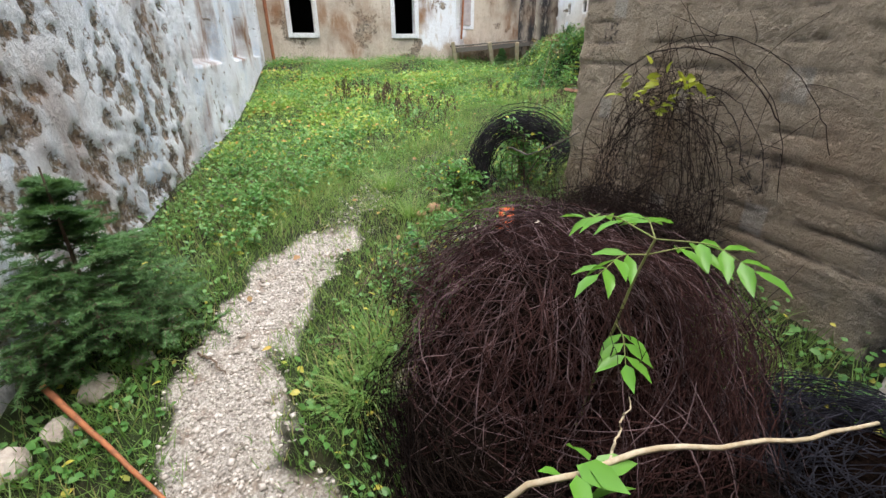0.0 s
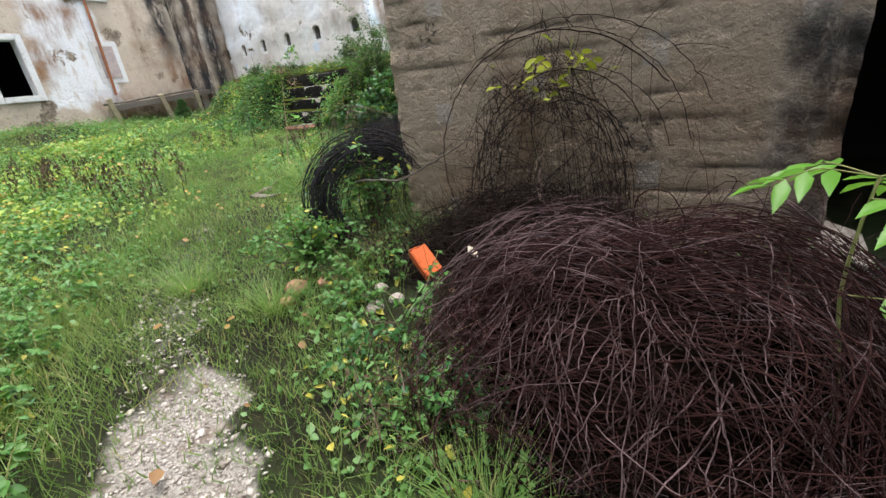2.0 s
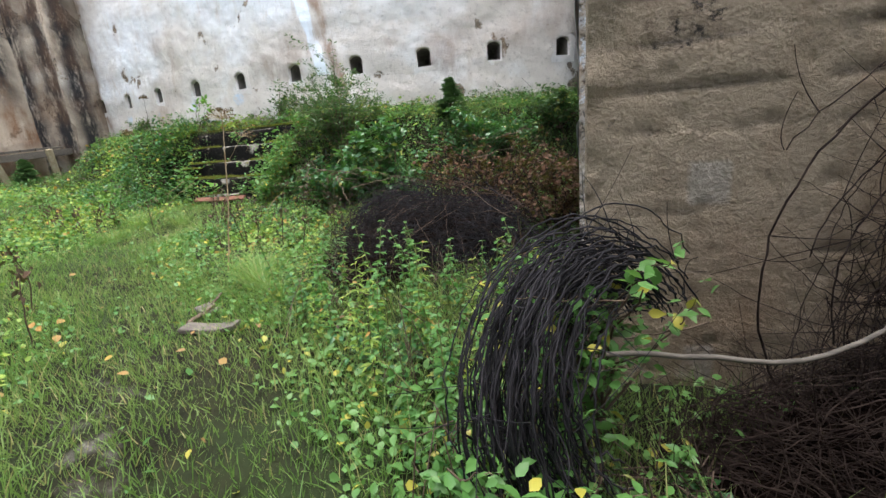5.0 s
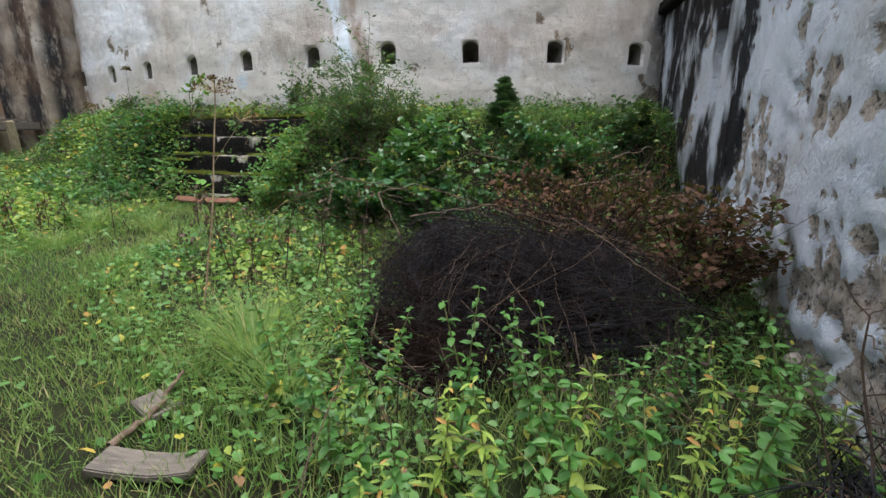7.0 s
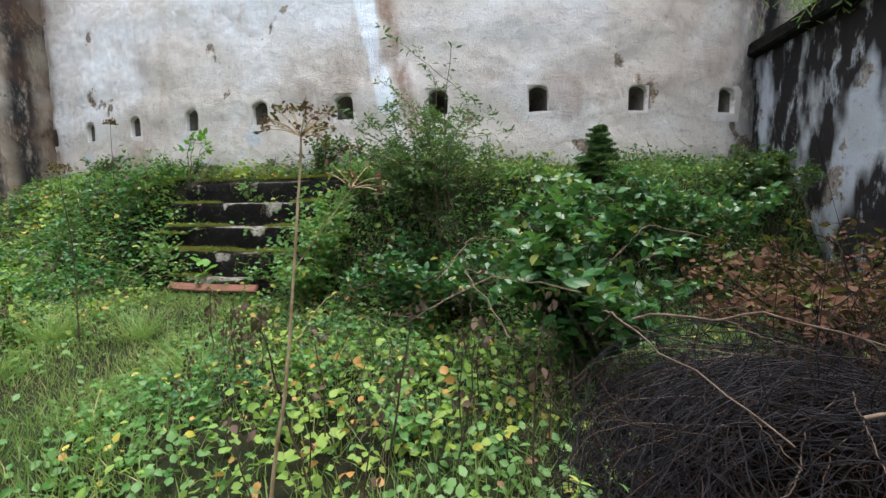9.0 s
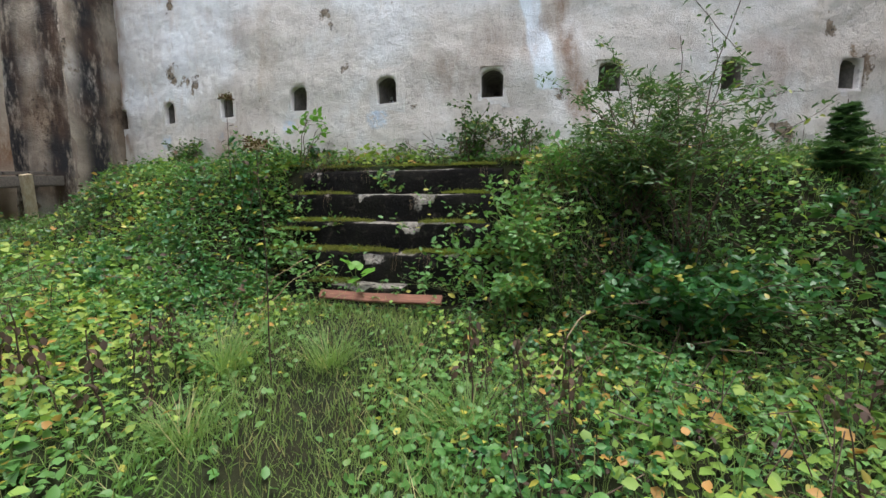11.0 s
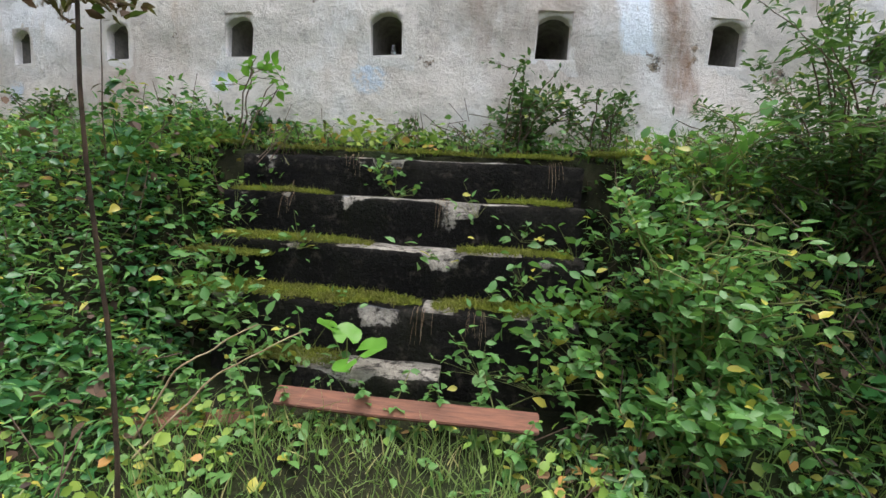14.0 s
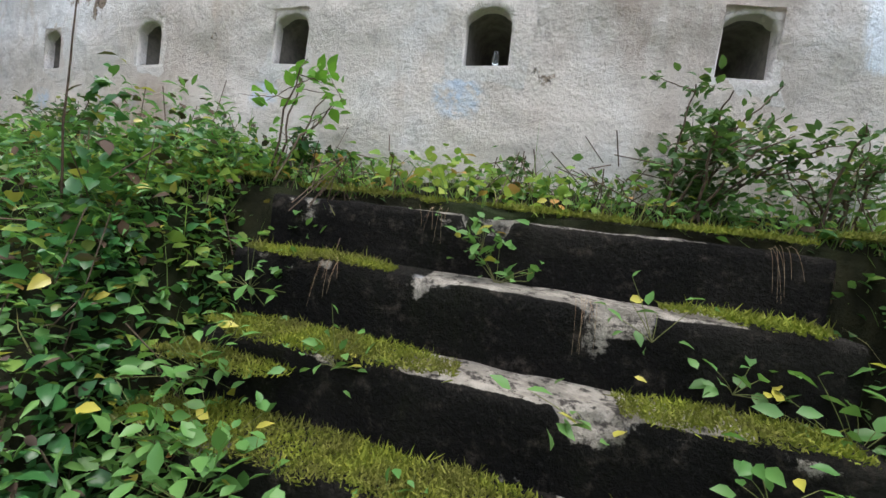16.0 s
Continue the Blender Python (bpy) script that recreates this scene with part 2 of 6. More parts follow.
def np_mesh(name, V, F, material, smooth=False, marks=None):
    V, F = np.asarray(V, np.float32), np.asarray(F, np.int32)
    me = bpy.data.meshes.new(name)
    me.vertices.add(len(V))
    me.vertices.foreach_set("co", V.ravel())
    me.loops.add(F.size)
    me.loops.foreach_set("vertex_index", F.ravel())
    me.polygons.add(len(F))
    me.polygons.foreach_set("loop_start", np.arange(0, F.size, F.shape[1], dtype=np.int32))
    me.polygons.foreach_set("loop_total", np.full(len(F), F.shape[1], np.int32))
    if smooth:
        me.polygons.foreach_set("use_smooth", np.ones(len(F), bool))
    me.update(calc_edges=True)
    for key, val in (marks or {}).items():
        me.attributes.new(key, "FLOAT", "POINT").data.foreach_set("value", np.asarray(val, np.float32))
    me.materials.append(material)
    return me


def bm_mesh(name, bm, material, smooth=False):
    me = bpy.data.meshes.new(name)
    bm.to_mesh(me)
    bm.free()
    for p in me.polygons:
        p.use_smooth = smooth
    me.materials.append(material)
    return me


def part(name, data, parent, label=""):
    ob = new(name, data)
    ob.parent = parent
    return tagged(ob, label)


def thing(name, label, category, at=(0, 0, 0), group="", turn=0.0):
    ob = new(name)
    ob.empty_display_size = 0.1
    ob.matrix_world = pose(*at, 0, 0, turn)
    return tagged(ob, label, category, group)


def single(name, data, label, category, at=(0, 0, 0), group="", rot=(0, 0, 0)):
    ob = new(name, data)
    ob.matrix_world = pose(*at, *rot)
    return tagged(ob, label, category, group)


def structure(name, data, label="", category=""):
    return tagged(new(name, data), label, category, kind="structure")


def box_bm(lo, hi, bevel=0.0, cuts=0, rough=0.0, seed=0.0):
    bm = bmesh.new()
    bmesh.ops.create_cube(bm, size=1)
    for v in bm.verts:
        v.co = Vector([lo[i] if v.co[i] < 0 else hi[i] for i in range(3)])
    if bevel:
        bmesh.ops.bevel(bm, geom=bm.edges[:], offset=bevel, segments=2, affect="EDGES")
    if cuts:
        bmesh.ops.subdivide_edges(bm, edges=bm.edges[:], cuts=cuts, use_grid_fill=True)
    if rough:
        for v in bm.verts:
            v.co += noise.noise_vector(v.co * 6 + Vector((seed, 0, 0))) * rough
    return bm


def rot_mats(yaw, pitch, roll):
    """Turn about x (pitch), then y (roll), then z (yaw), for arrays of angles."""
    cy, sy, cp, sp, cr, sr = np.cos(yaw), np.sin(yaw), np.cos(pitch), np.sin(pitch), np.cos(roll), np.sin(roll)
    o, i = np.zeros_like(yaw), np.ones_like(yaw)
    Z = np.stack([cy, -sy, o, sy, cy, o, o, o, i], -1).reshape(-1, 3, 3)
    Y = np.stack([cr, o, sr, o, i, o, -sr, o, cr], -1).reshape(-1, 3, 3)
    X = np.stack([i, o, o, o, cp, -sp, o, sp, cp], -1).reshape(-1, 3, 3)
    return Z @ Y @ X


LEAF_V = np.array([(0, 0, 0), (-0.27, 0.3, 0.05), (-0.24, 0.62, 0.04), (0.27, 0.3, 0.05), (0.24, 0.62, 0.04), (0, 0.45, -0.02), (0, 1, -0.14)])
LEAF_F = np.array([(0, 5, 1), (1, 5, 2), (2, 5, 6), (0, 3, 5), (3, 4, 5), (4, 6, 5)])
LONG_V = LEAF_V * np.array([0.5, 1, 1])
BLADE_V = np.array([(-0.5, 0, 0), (0.5, 0, 0), (-0.35, 0.16, 0.55), (0.35, 0.16, 0.55), (0, 0.5, 1)])
BLADE_F = np.array([(0, 1, 3), (0, 3, 2), (2, 3, 4)])
NEEDLE_V = np.array([(-0.1, 0, 0), (0.1, 0, 0), (0, 1, 0.05)])
NEEDLE_F = np.array([(0, 1, 2)])


def scatter(TV, TF, P, yaw, pitch, roll, scale):
    """One copy of the template at each point; scale: a number or xyz for each."""
    P, n = np.asarray(P), len(P)
    scale = np.asarray(scale)
    if scale.ndim == 1:
        scale = np.repeat(scale[:, None], 3, 1)
    V = np.einsum("nij,nkj->nki", rot_mats(yaw, pitch, roll), TV[None] * scale[:, None, :]) + P[:, None, :]
    F = TF[None] + (np.arange(n) * len(TV))[:, None, None]
    return V.reshape(-1, 3), F.reshape(-1, TF.shape[1])


def tubes(paths, radius, sides=4, taper=1.0):
    """Tubes along paths (S, P, 3); radius a number or one for each; taper: the end's share of the radius."""
    paths = np.asarray(paths, float)
    S, P, _ = paths.shape
    T = np.gradient(paths, axis=1)
    T /= np.linalg.norm(T, axis=2, keepdims=True) + 1e-9
    ref = np.where(np.abs(T[:, :1, 2:3]) > 0.9, np.array([1.0, 0, 0]), np.array([0, 0, 1.0]))
    A = np.cross(T, np.broadcast_to(ref, T.shape))
    A /= np.linalg.norm(A, axis=2, keepdims=True) + 1e-9
    B = np.cross(T, A)
    r = np.broadcast_to(np.asarray(radius, float).reshape(-1, 1), (S, 1)) * np.linspace(1, taper, P)[None]
    ang = np.arange(sides) * 2 * np.pi / sides
    V = paths[:, :, None] + r[:, :, None, None] * (np.cos(ang)[None, None, :, None] * A[:, :, None] + np.sin(ang)[None, None, :, None] * B[:, :, None])
    i, j, k = np.meshgrid(np.arange(S), np.arange(P - 1), np.arange(sides), indexing="ij")
    k2 = (k + 1) % sides
    base = i * P * sides
    F = np.stack([base + j * sides + k, base + j * sides + k2, base + (j + 1) * sides + k2, base + (j + 1) * sides + k], -1).reshape(-1, 4)
    return V.reshape(-1, 3), F


def bend(points, n=14, jitter=0.0, rng=RNG):
    """A smooth path through a few points."""
    points = np.asarray(points, float)
    u, t = np.linspace(0, 1, n), np.linspace(0, 1, len(points))
    p = np.stack([np.interp(u, t, points[:, i]) for i in range(3)], 1)
    for _ in range(2):
        p[1:-1] = (p[:-2] + 2 * p[1:-1] + p[2:]) / 4
    if jitter:
        w = rng.normal(0, jitter, p.shape)
        w[0] = 0
        p = p + (w + np.roll(w, 1, 0)) / 2
    return p


def tri(F):
    return np.concatenate([F[:, [0, 1, 2]], F[:, [0, 2, 3]]])


def join(pieces):
    """Joins (V, F) pairs of like faces."""
    Vs, Fs, n = [], [], 0
    for V, F in pieces:
        Vs.append(V), Fs.append(F + n)
        n += len(V)
    return np.concatenate(Vs), np.concatenate(Fs)


def sfield(x, y, scale, seed=0.0):
    return noise.noise((x * scale + seed, y * scale - seed, seed * 0.37))


# ---- the lie of the ground ----
WALL_Y = 7.9
ARC_X, ARC_Y, ARC_K, ARC_GROWTH, ARC_STRETCH = -8.09, 7.78, 0.071, 0.004, 1.037


def arc_table():
    """The bowed wall's plan: place and heading for each metre run from its crown."""
    run = np.arange(-8.5, 8.5, 0.01)
    head = ARC_K * run + ARC_GROWTH * run * run
    x, y = np.cumsum(np.cos(head)) * 0.01, np.cumsum(np.sin(head)) * 0.01
    k = int(np.argmin(np.abs(run)))
    return run, x - x[k] + ARC_X, y - y[k] + ARC_Y, head


ARC_RUN, ARC_PX, ARC_PY, ARC_HEAD = arc_table()


def arc_at(x):
    """Plan place and heading of the bowed wall; x: the mark along it, -8.05 at the crown."""
    r = (x + 8.05) * ARC_STRETCH
    return float(np.interp(r, ARC_RUN, ARC_PX)), float(np.interp(r, ARC_RUN, ARC_PY)), float(np.interp(r, ARC_RUN, ARC_HEAD))


def bow(x):
    """How far the bowed wall falls back there."""
    return np.interp(x, ARC_PX, ARC_PY) - ARC_Y


STEP_X = (-10.1, -7.93)
CTRL = ((0, 0, .05), (3, 0, 0), (0, -3, 0), (-2.5, 1.2, .33), (-4, 1.5, .35), (-6, 3, .38), (-8.5, 5, .5), (-9, 6.2, .72), (-12, 4, .95), (-14.9, 1, 1.35), (-14.9, 4, 1.4), (-14.5, 6, 1.2), (-10, 2, .65), (-7, 0, .4), (-4, 5, .6), (-3.2, 3.5, .42))
WALKED = ((-2.2, -0.3), (-2.65, 0.0), (-3.1, 0.35), (-4.3, 1.4), (-5.0, 1.85), (-5.6, 2.3), (-6.6, 2.9), (-8.2, 3.5), (-8.6, 4.6), (-8.95, 5.8))
TRAIL = ((0.3, -0.3), (-1.4, -0.65), (-2.05, -0.55), (-2.7, -0.3), (-3.4, 0.15), (-4.8, 0.95), (-6.2, 2.4), (-7.6, 3.4), (-8.5, 4.3), (-8.9, 5.7))


def ground_z(x, y):
    y = y - (float(bow(x)) if y > 5.0 else 0.0) * min(1.0, max(0.0, (y - 5.0) / 1.0))
    s = w = 0.0
    for a, b, c in CTRL:
        k = 1 / ((x - a) ** 2 + (y - b) ** 2 + 0.3) ** 1.5
        s += k * c
        w += k
    z = s / w
    if x < -2.6 and y > 5.6:
        out = max(STEP_X[0] - x, x - STEP_X[1], 0.0)
        side = min(1.0, out / 0.25)
        u = min(1.0, max(0.0, (y - 5.9) / 1.25)) * min(1.0, max(0.0, (x + 14.1) / 0.9))
        bank = z * (1 - u * u * (3 - 2 * u)) + 1.88 * u * u * (3 - 2 * u)
        stepped = z if y < 7.35 else 1.88
        z = stepped * (1 - side) + bank * side
        if y > 7.3 and x > -13.4:
            z = max(z, 1.9 + 0.16 * min(1, (y - 7.3) / 0.5))
    return z


def trail_d(x, y, line=TRAIL):
    best = 9.0
    for (a, b), (c, d) in zip(line, line[1:]):
        u = max(0, min(1, ((x - a) * (c - a) + (y - b) * (d - b)) / ((c - a) ** 2 + (d - b) ** 2)))
        best = min(best, math.hypot(x - a - u * (c - a), y - b - u * (d - b)))
    return best


def gravel_at(x, y):
    """How much bare gravel lies there: the trodden strip by the entrance."""
    d = trail_d(x, y) + 0.16 * sfield(x, y, 3.1, 2) + 0.13 * sfield(x, y, 8, 6)
    fade = min(1, max(0, (x + 3.7) / 0.9))
    worn = 0.3 * min(1, max(0, 1.4 - d / 0.28)) * min(1, max(0, (x + 7.5) / 2))
    return max(min(1, max(0, 1.8 - d / 0.19)) * fade, worn)


NX, NY, GX, GY = 300, 225, (-17.0, 5.0), (-4.0, 10.2)
xs, ys = np.linspace(*GX, NX + 1), np.linspace(*GY, NY + 1)
GV, GR = [], []
for x in xs:
    for y in ys:
        gr = gravel_at(x, y)
        GV.append((x, y, ground_z(x, y) + 0.035 * sfield(x, y, 2.3, 5) + 0.015 * sfield(x, y, 9, 8) - 0.03 * gr))
        GR.append(gr)
GV = np.array(GV)
i, j = np.meshgrid(np.arange(NX), np.arange(NY), indexing="ij")
q = i * (NY + 1) + j
GF = np.stack([q, q + NY + 1, q + NY + 2, q + 1], -1).reshape(-1, 4)
structure("ground", np_mesh("ground", GV, GF, M_GROUND, True, {"gravel": GR}), "overgrown soil yard with a strip of trodden gravel", "ground")
GZ = GV[:, 2].reshape(NX + 1, NY + 1)
GG = np.array(GR).reshape(NX + 1, NY + 1)


def sample(G, x, y):
    u, v = (np.asarray(x) - GX[0]) / (GX[1] - GX[0]) * NX, (np.asarray(y) - GY[0]) / (GY[1] - GY[0]) * NY
    a, b = np.clip(u.astype(int), 0, NX - 1), np.clip(v.astype(int), 0, NY - 1)
    f, g = u - a, v - b
    return G[a, b] * (1 - f) * (1 - g) + G[a + 1, b] * f * (1 - g) + G[a, b + 1] * (1 - f) * g + G[a + 1, b + 1] * f * g


def on_ground(x, y):
    return float(sample(GZ, np.array([x]), np.array([y]))[0])


# ---- walls ----
def wall_grid(name, a, b, z0, z1, material, relief, marks, hole=None, step=0.045, thick=0.45, label="", category="wall", plan=None):
    """A wall from a to b, its face on the left of that way, with relief(s, z) metres proud and marks(s, z, p) giving the coat's marks; hole(s, z): left open."""
    a, b = np.array(a, float), np.array(b, float)
    L = np.linalg.norm(b - a)
    d = (b - a) / L
    nrm = np.array((-d[1], d[0]))
    nu, nv = max(2, int(L / step)), max(2, int((z1 - z0) / step))
    V, mk = [], {k: [] for k in ("worn", "white", "blue", "black", "rust")}
    for iu in range(nu + 1):
        s = L * iu / nu
        for iv in range(nv + 1):
            z = z0 + (z1 - z0) * iv / nv
            m = marks(s, z)
            if plan:
                px, py, hd = plan(s)
                p = np.array((px, py)) + np.array((math.sin(hd), -math.cos(hd))) * relief(s, z, m)
            else:
                p = a + d * s + nrm * relief(s, z, m)
            V.append((p[0], p[1], z))
            for key in mk:
                mk[key].append(m.get(key, 0.0))
    front = len(V)
    F = []
    for iu in range(nu):
        for iv in range(nv):
            if hole and hole(L * (iu + 0.5) / nu, z0 + (z1 - z0) * (iv + 0.5) / nv):
                continue
            k = iu * (nv + 1) + iv
            F.append((k, k + nv + 1, k + nv + 2, k + 1))
    back = [(*(a + d * s - nrm * thick), z) for s in (0, L) for z in (z0, z1)]
    V += back
    for key in mk:
        mk[key] += [0.0] * 4
    c = [0, nv, nu * (nv + 1), nu * (nv + 1) + nv]
    f = front
    F += [(c[0], c[1], f + 1, f), (c[2], f + 2, f + 3, c[3]), (c[1], c[3], f + 3, f + 1)]
    if not hole:
        F.append((f, f + 1, f + 3, f + 2))
    return structure(name, np_mesh(name, V, F, material, True, mk), label, category)


def fbm(x, y, scale, seed, octaves=4):
    return noise.fractal((x * scale + seed, y * scale + seed * 1.7, seed), 0.9, 2.1, octaves)


def bump_at(s, z, s0, z0, rs, rz):
    return max(0.0, 1 - ((s - s0) / rs) ** 2 - ((z - z0) / rz) ** 2)


# the wall with loopholes: s runs along -x from the corner by the cracked wall
LOOP_A, LOOP_B = (-2.2, WALL_Y), (-14.95, WALL_Y)
HOLES = [-13.78 + 1.1455 * i for i in range(10)]
HOLE_Z, HOLE_W, HOLE_H = 2.82, 0.235, 0.29


def loop_marks(s, z):
    x = -2.2 - s
    jag = 0.25 * fbm(s, z, 2.5, 3)
    m = {}
    run = -7.65 + (3.44 - z) * 0.2
    m["white"] = min(1, max(0, (0.12 - abs(x - run) + 0.12 * jag) / 0.04)) * (1 if z > 2.72 + jag * 0.3 else 0) * 1.8
    m["white"] = max(m["white"], 0.55 * min(1, max(0, fbm(s, z, 0.35, 21) * 2.4 + 0.15)) * min(1, max(0, (z - 2.4) / 0.6)))
    blue = 0
    for hx, hz, r in ((-9.31, 2.5, 0.15), (-10.5, 2.48, 0.12), (-12.75, 2.42, 0.14), (-11.6, 2.42, 0.09)):
        e = math.hypot(x - hx, (z - hz) * 1.25)
        ring = 0.75 + 0.25 * math.sin(e * 70)
        blue = max(blue, min(1, max(0, (r - e) / 0.05)) * (ring if hx == -9.31 else 0.8))
    m["blue"] = blue
    m["black"] = min(1, max(0, (0.5 - abs(x + 2.95) + 0.6 * jag) / 0.4)) * min(1, max(0, (3.2 - abs(z - 4.2)) / 2))
    m["rust"] = 0.8 * min(1, max(0, (0.13 - abs(x - run - 0.27) + 0.25 * jag) / 0.08)) * (1 if z > 2.3 else 0)
    m["rust"] = max(m["rust"], 0.8 * min(1, max(0, (-13.55 - x + jag) / 0.3)), 0.5 * min(1, max(0, fbm(s, z, 0.8, 33) * 2 - 0.35)))
    m["worn"] = max(0, fbm(s, z, 1.5, 11) * 0.9 - 0.15)
    return m


def loop_relief(s, z, m):
    ledge = 0.012 * math.sin(z * 9 + 2 * noise.noise((s * 0.5, z, 3)))
    lump = 0.07 * max(0, 1 - abs(-2.2 - s + 7.3 + (z - 3) * 0.2) / 0.5) * min(1, max(0, (3.4 - z)))
    return 0.022 * fbm(s, z, 1.6, 2) + 0.008 * fbm(s, z, 9, 4) + 0.5 * ledge - 0.012 * min(1, m["worn"] * 1.5) + lump


def loop_hole(s, z):
    x = -2.2 - s
    return any(abs(x - h) < HOLE_W * 0.5 + 0.012 and abs(z - HOLE_Z) < HOLE_H * 0.5 + 0.005 for h in HOLES)


wall_loop = wall_grid("wall_north", LOOP_A, LOOP_B, 0.4, 5.6, M_LOOP, lambda s, z, m: loop_relief(s, z, m), loop_marks, loop_hole, 0.04, 0.5, plan=lambda s: arc_at(-2.2 - s), label="pale limewashed concrete wall with a row of loopholes and stains")


def loophole_parts():
    """One arched embrasure: a smooth proud surround, splayed cheeks toned dark as shade, a dark end with its slit."""
    n = 12
    arch = [(-0.5, -0.5), (0.5, -0.5), (0.5, 0.22)]
    arch += [(0.5 * math.cos(t), 0.22 + 0.28 * math.sin(t)) for t in np.linspace(0.2, math.pi - 0.2, n)] + [(-0.5, 0.22)]
    arch = np.array(arch) * (HOLE_W, HOLE_H)
    k = len(arch)
    def ring(scale, y, push=0.0):
        p = arch * scale
        p = p * (1 + push / (HOLE_W * 0.5))
        return np.stack([p[:, 0], np.full(k, y), p[:, 1]], 1)
    def bridge(rings):
        V = np.concatenate(rings)
        F = [(r * k + i, r * k + (i + 1) % k, (r + 1) * k + (i + 1) % k, (r + 1) * k + i) for r in range(len(rings) - 1) for i in range(k)]
        return V, np.array(F)
    half = np.array((HOLE_W * 0.5 + 0.13, HOLE_H * 0.5 + 0.11))
    flange = arch / np.max(np.abs(arch) / half, axis=1, keepdims=True)
    flange = np.stack([flange[:, 0], np.full(k, 0.014), flange[:, 1]], 1)
    V, F = bridge([flange, ring(1, -0.002, 0.03), ring(1, -0.004, 0.004), ring(1, 0.002, 0.0), ring(0.99, 0.03), ring(0.97, 0.06)])
    V = V + np.random.default_rng(3).normal(0, 0.0025, V.shape)
    surround = np_mesh("surround", V, F, M_LOOP, False)
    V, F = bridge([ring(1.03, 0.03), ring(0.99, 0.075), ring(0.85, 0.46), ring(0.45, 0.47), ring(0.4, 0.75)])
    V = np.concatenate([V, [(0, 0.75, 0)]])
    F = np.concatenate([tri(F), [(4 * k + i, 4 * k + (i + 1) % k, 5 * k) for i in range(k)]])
    return surround, np_mesh("cheeks", V, F, M_THROAT_SHADE, False)


sur, chk = loophole_parts()
for h in HOLES:
    lp = tagged(new("loophole"), "arched rifle loophole with a splayed dark throat", "loophole", "loopholes in a row")
    lp.empty_display_size = 0.1
    hx, hy, hd = arc_at(h)
    out = loop_relief(-2.2 - h, HOLE_Z - 0.2, {"worn": 0}) + 0.004
    lp.matrix_world = pose(hx + out * math.sin(hd), hy - out * math.cos(hd), HOLE_Z + 0.012 * math.sin(h * 5), 0, 2.0 * math.sin(h * 9), math.degrees(hd))
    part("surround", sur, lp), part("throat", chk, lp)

# the wall with windows
WX = -14.93
WIN_A, WIN_B = (WX, 8.2), (WX, -1.6)
OPEN = [(0.21, 0.9, 2.13, 3.36), (3.39, 4.08, 2.13, 3.36)]


def win_marks(s, z):
    y = 8.2 - s
    jag = 0.3 * fbm(s, z, 2.2, 13)
    m = {"white": min(1, max(0, (0.85 - abs(y - 5.05) + jag) / 0.15)) * min(1, max(0, (z - 1.75 + jag) / 0.1))}
    m["black"] = min(1, max(0, (0.35 - abs(y - 7.5) + 0.5 * jag) / 0.25)) * min(1, max(0, (z - 2.6) / 0.8))
    m["rust"] = min(1, max(0, fbm(s, z, 0.7, 8) * 1.7))
    m["worn"] = max(0, fbm(s, z, 1.1, 27) + 0.05)
    return m


def win_hole(s, z):
    y = 8.2 - s
    return any(a < y < b and c < z < d for a, b, c, d in OPEN)


wall_grid("wall_west", WIN_A, WIN_B, 0.6, 6.2, M_WINW, lambda s, z, m: 0.015 * fbm(s, z, 1.5, 6) - 0.012 * min(1, m["worn"]), win_marks, win_hole, 0.06, 0.5, "stained ochre plaster barracks wall with empty windows")


def window_thing(index, y0, y1, z0, z1):
    ob = tagged(new("window_%d" % index), "empty square window opening with a white plaster surround", "window", "barracks windows", "structure")
    w = 0.115
    for nm, lo, hi in (("jamb", (WX - 0.3, y0 - w, z0 - w), (WX + 0.03, y0 + 0.02, z1 + w)), ("jamb", (WX - 0.3, y1 - 0.02, z0 - w), (WX + 0.03, y1 + w, z1 + w)),
                       ("lintel", (WX - 0.3, y0 + 0.02, z1 - 0.02), (WX + 0.03, y1 - 0.02, z1 + w)), ("window_sill", (WX - 0.3, y0 + 0.02, z0 - w), (WX + 0.06, y1 - 0.02, z0 + 0.02))):
        part(nm, bm_mesh(nm, box_bm(lo, hi, 0.012, 2, 0.008, y0), M_FRAME), ob)
    return ob


for n, o in enumerate(OPEN):
    window_thing(n + 1, *o)
# room behind the windows, its darkness given by the near-black material
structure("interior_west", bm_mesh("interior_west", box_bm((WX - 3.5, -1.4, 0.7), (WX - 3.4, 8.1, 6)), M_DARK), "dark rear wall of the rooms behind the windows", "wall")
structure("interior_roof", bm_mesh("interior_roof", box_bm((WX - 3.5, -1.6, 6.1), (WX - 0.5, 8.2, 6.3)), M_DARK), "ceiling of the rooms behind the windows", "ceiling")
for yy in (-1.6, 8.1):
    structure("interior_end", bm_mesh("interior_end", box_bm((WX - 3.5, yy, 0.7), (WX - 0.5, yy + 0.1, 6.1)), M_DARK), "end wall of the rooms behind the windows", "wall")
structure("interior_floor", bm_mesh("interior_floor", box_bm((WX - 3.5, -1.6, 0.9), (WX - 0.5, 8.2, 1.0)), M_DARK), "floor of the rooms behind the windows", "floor")

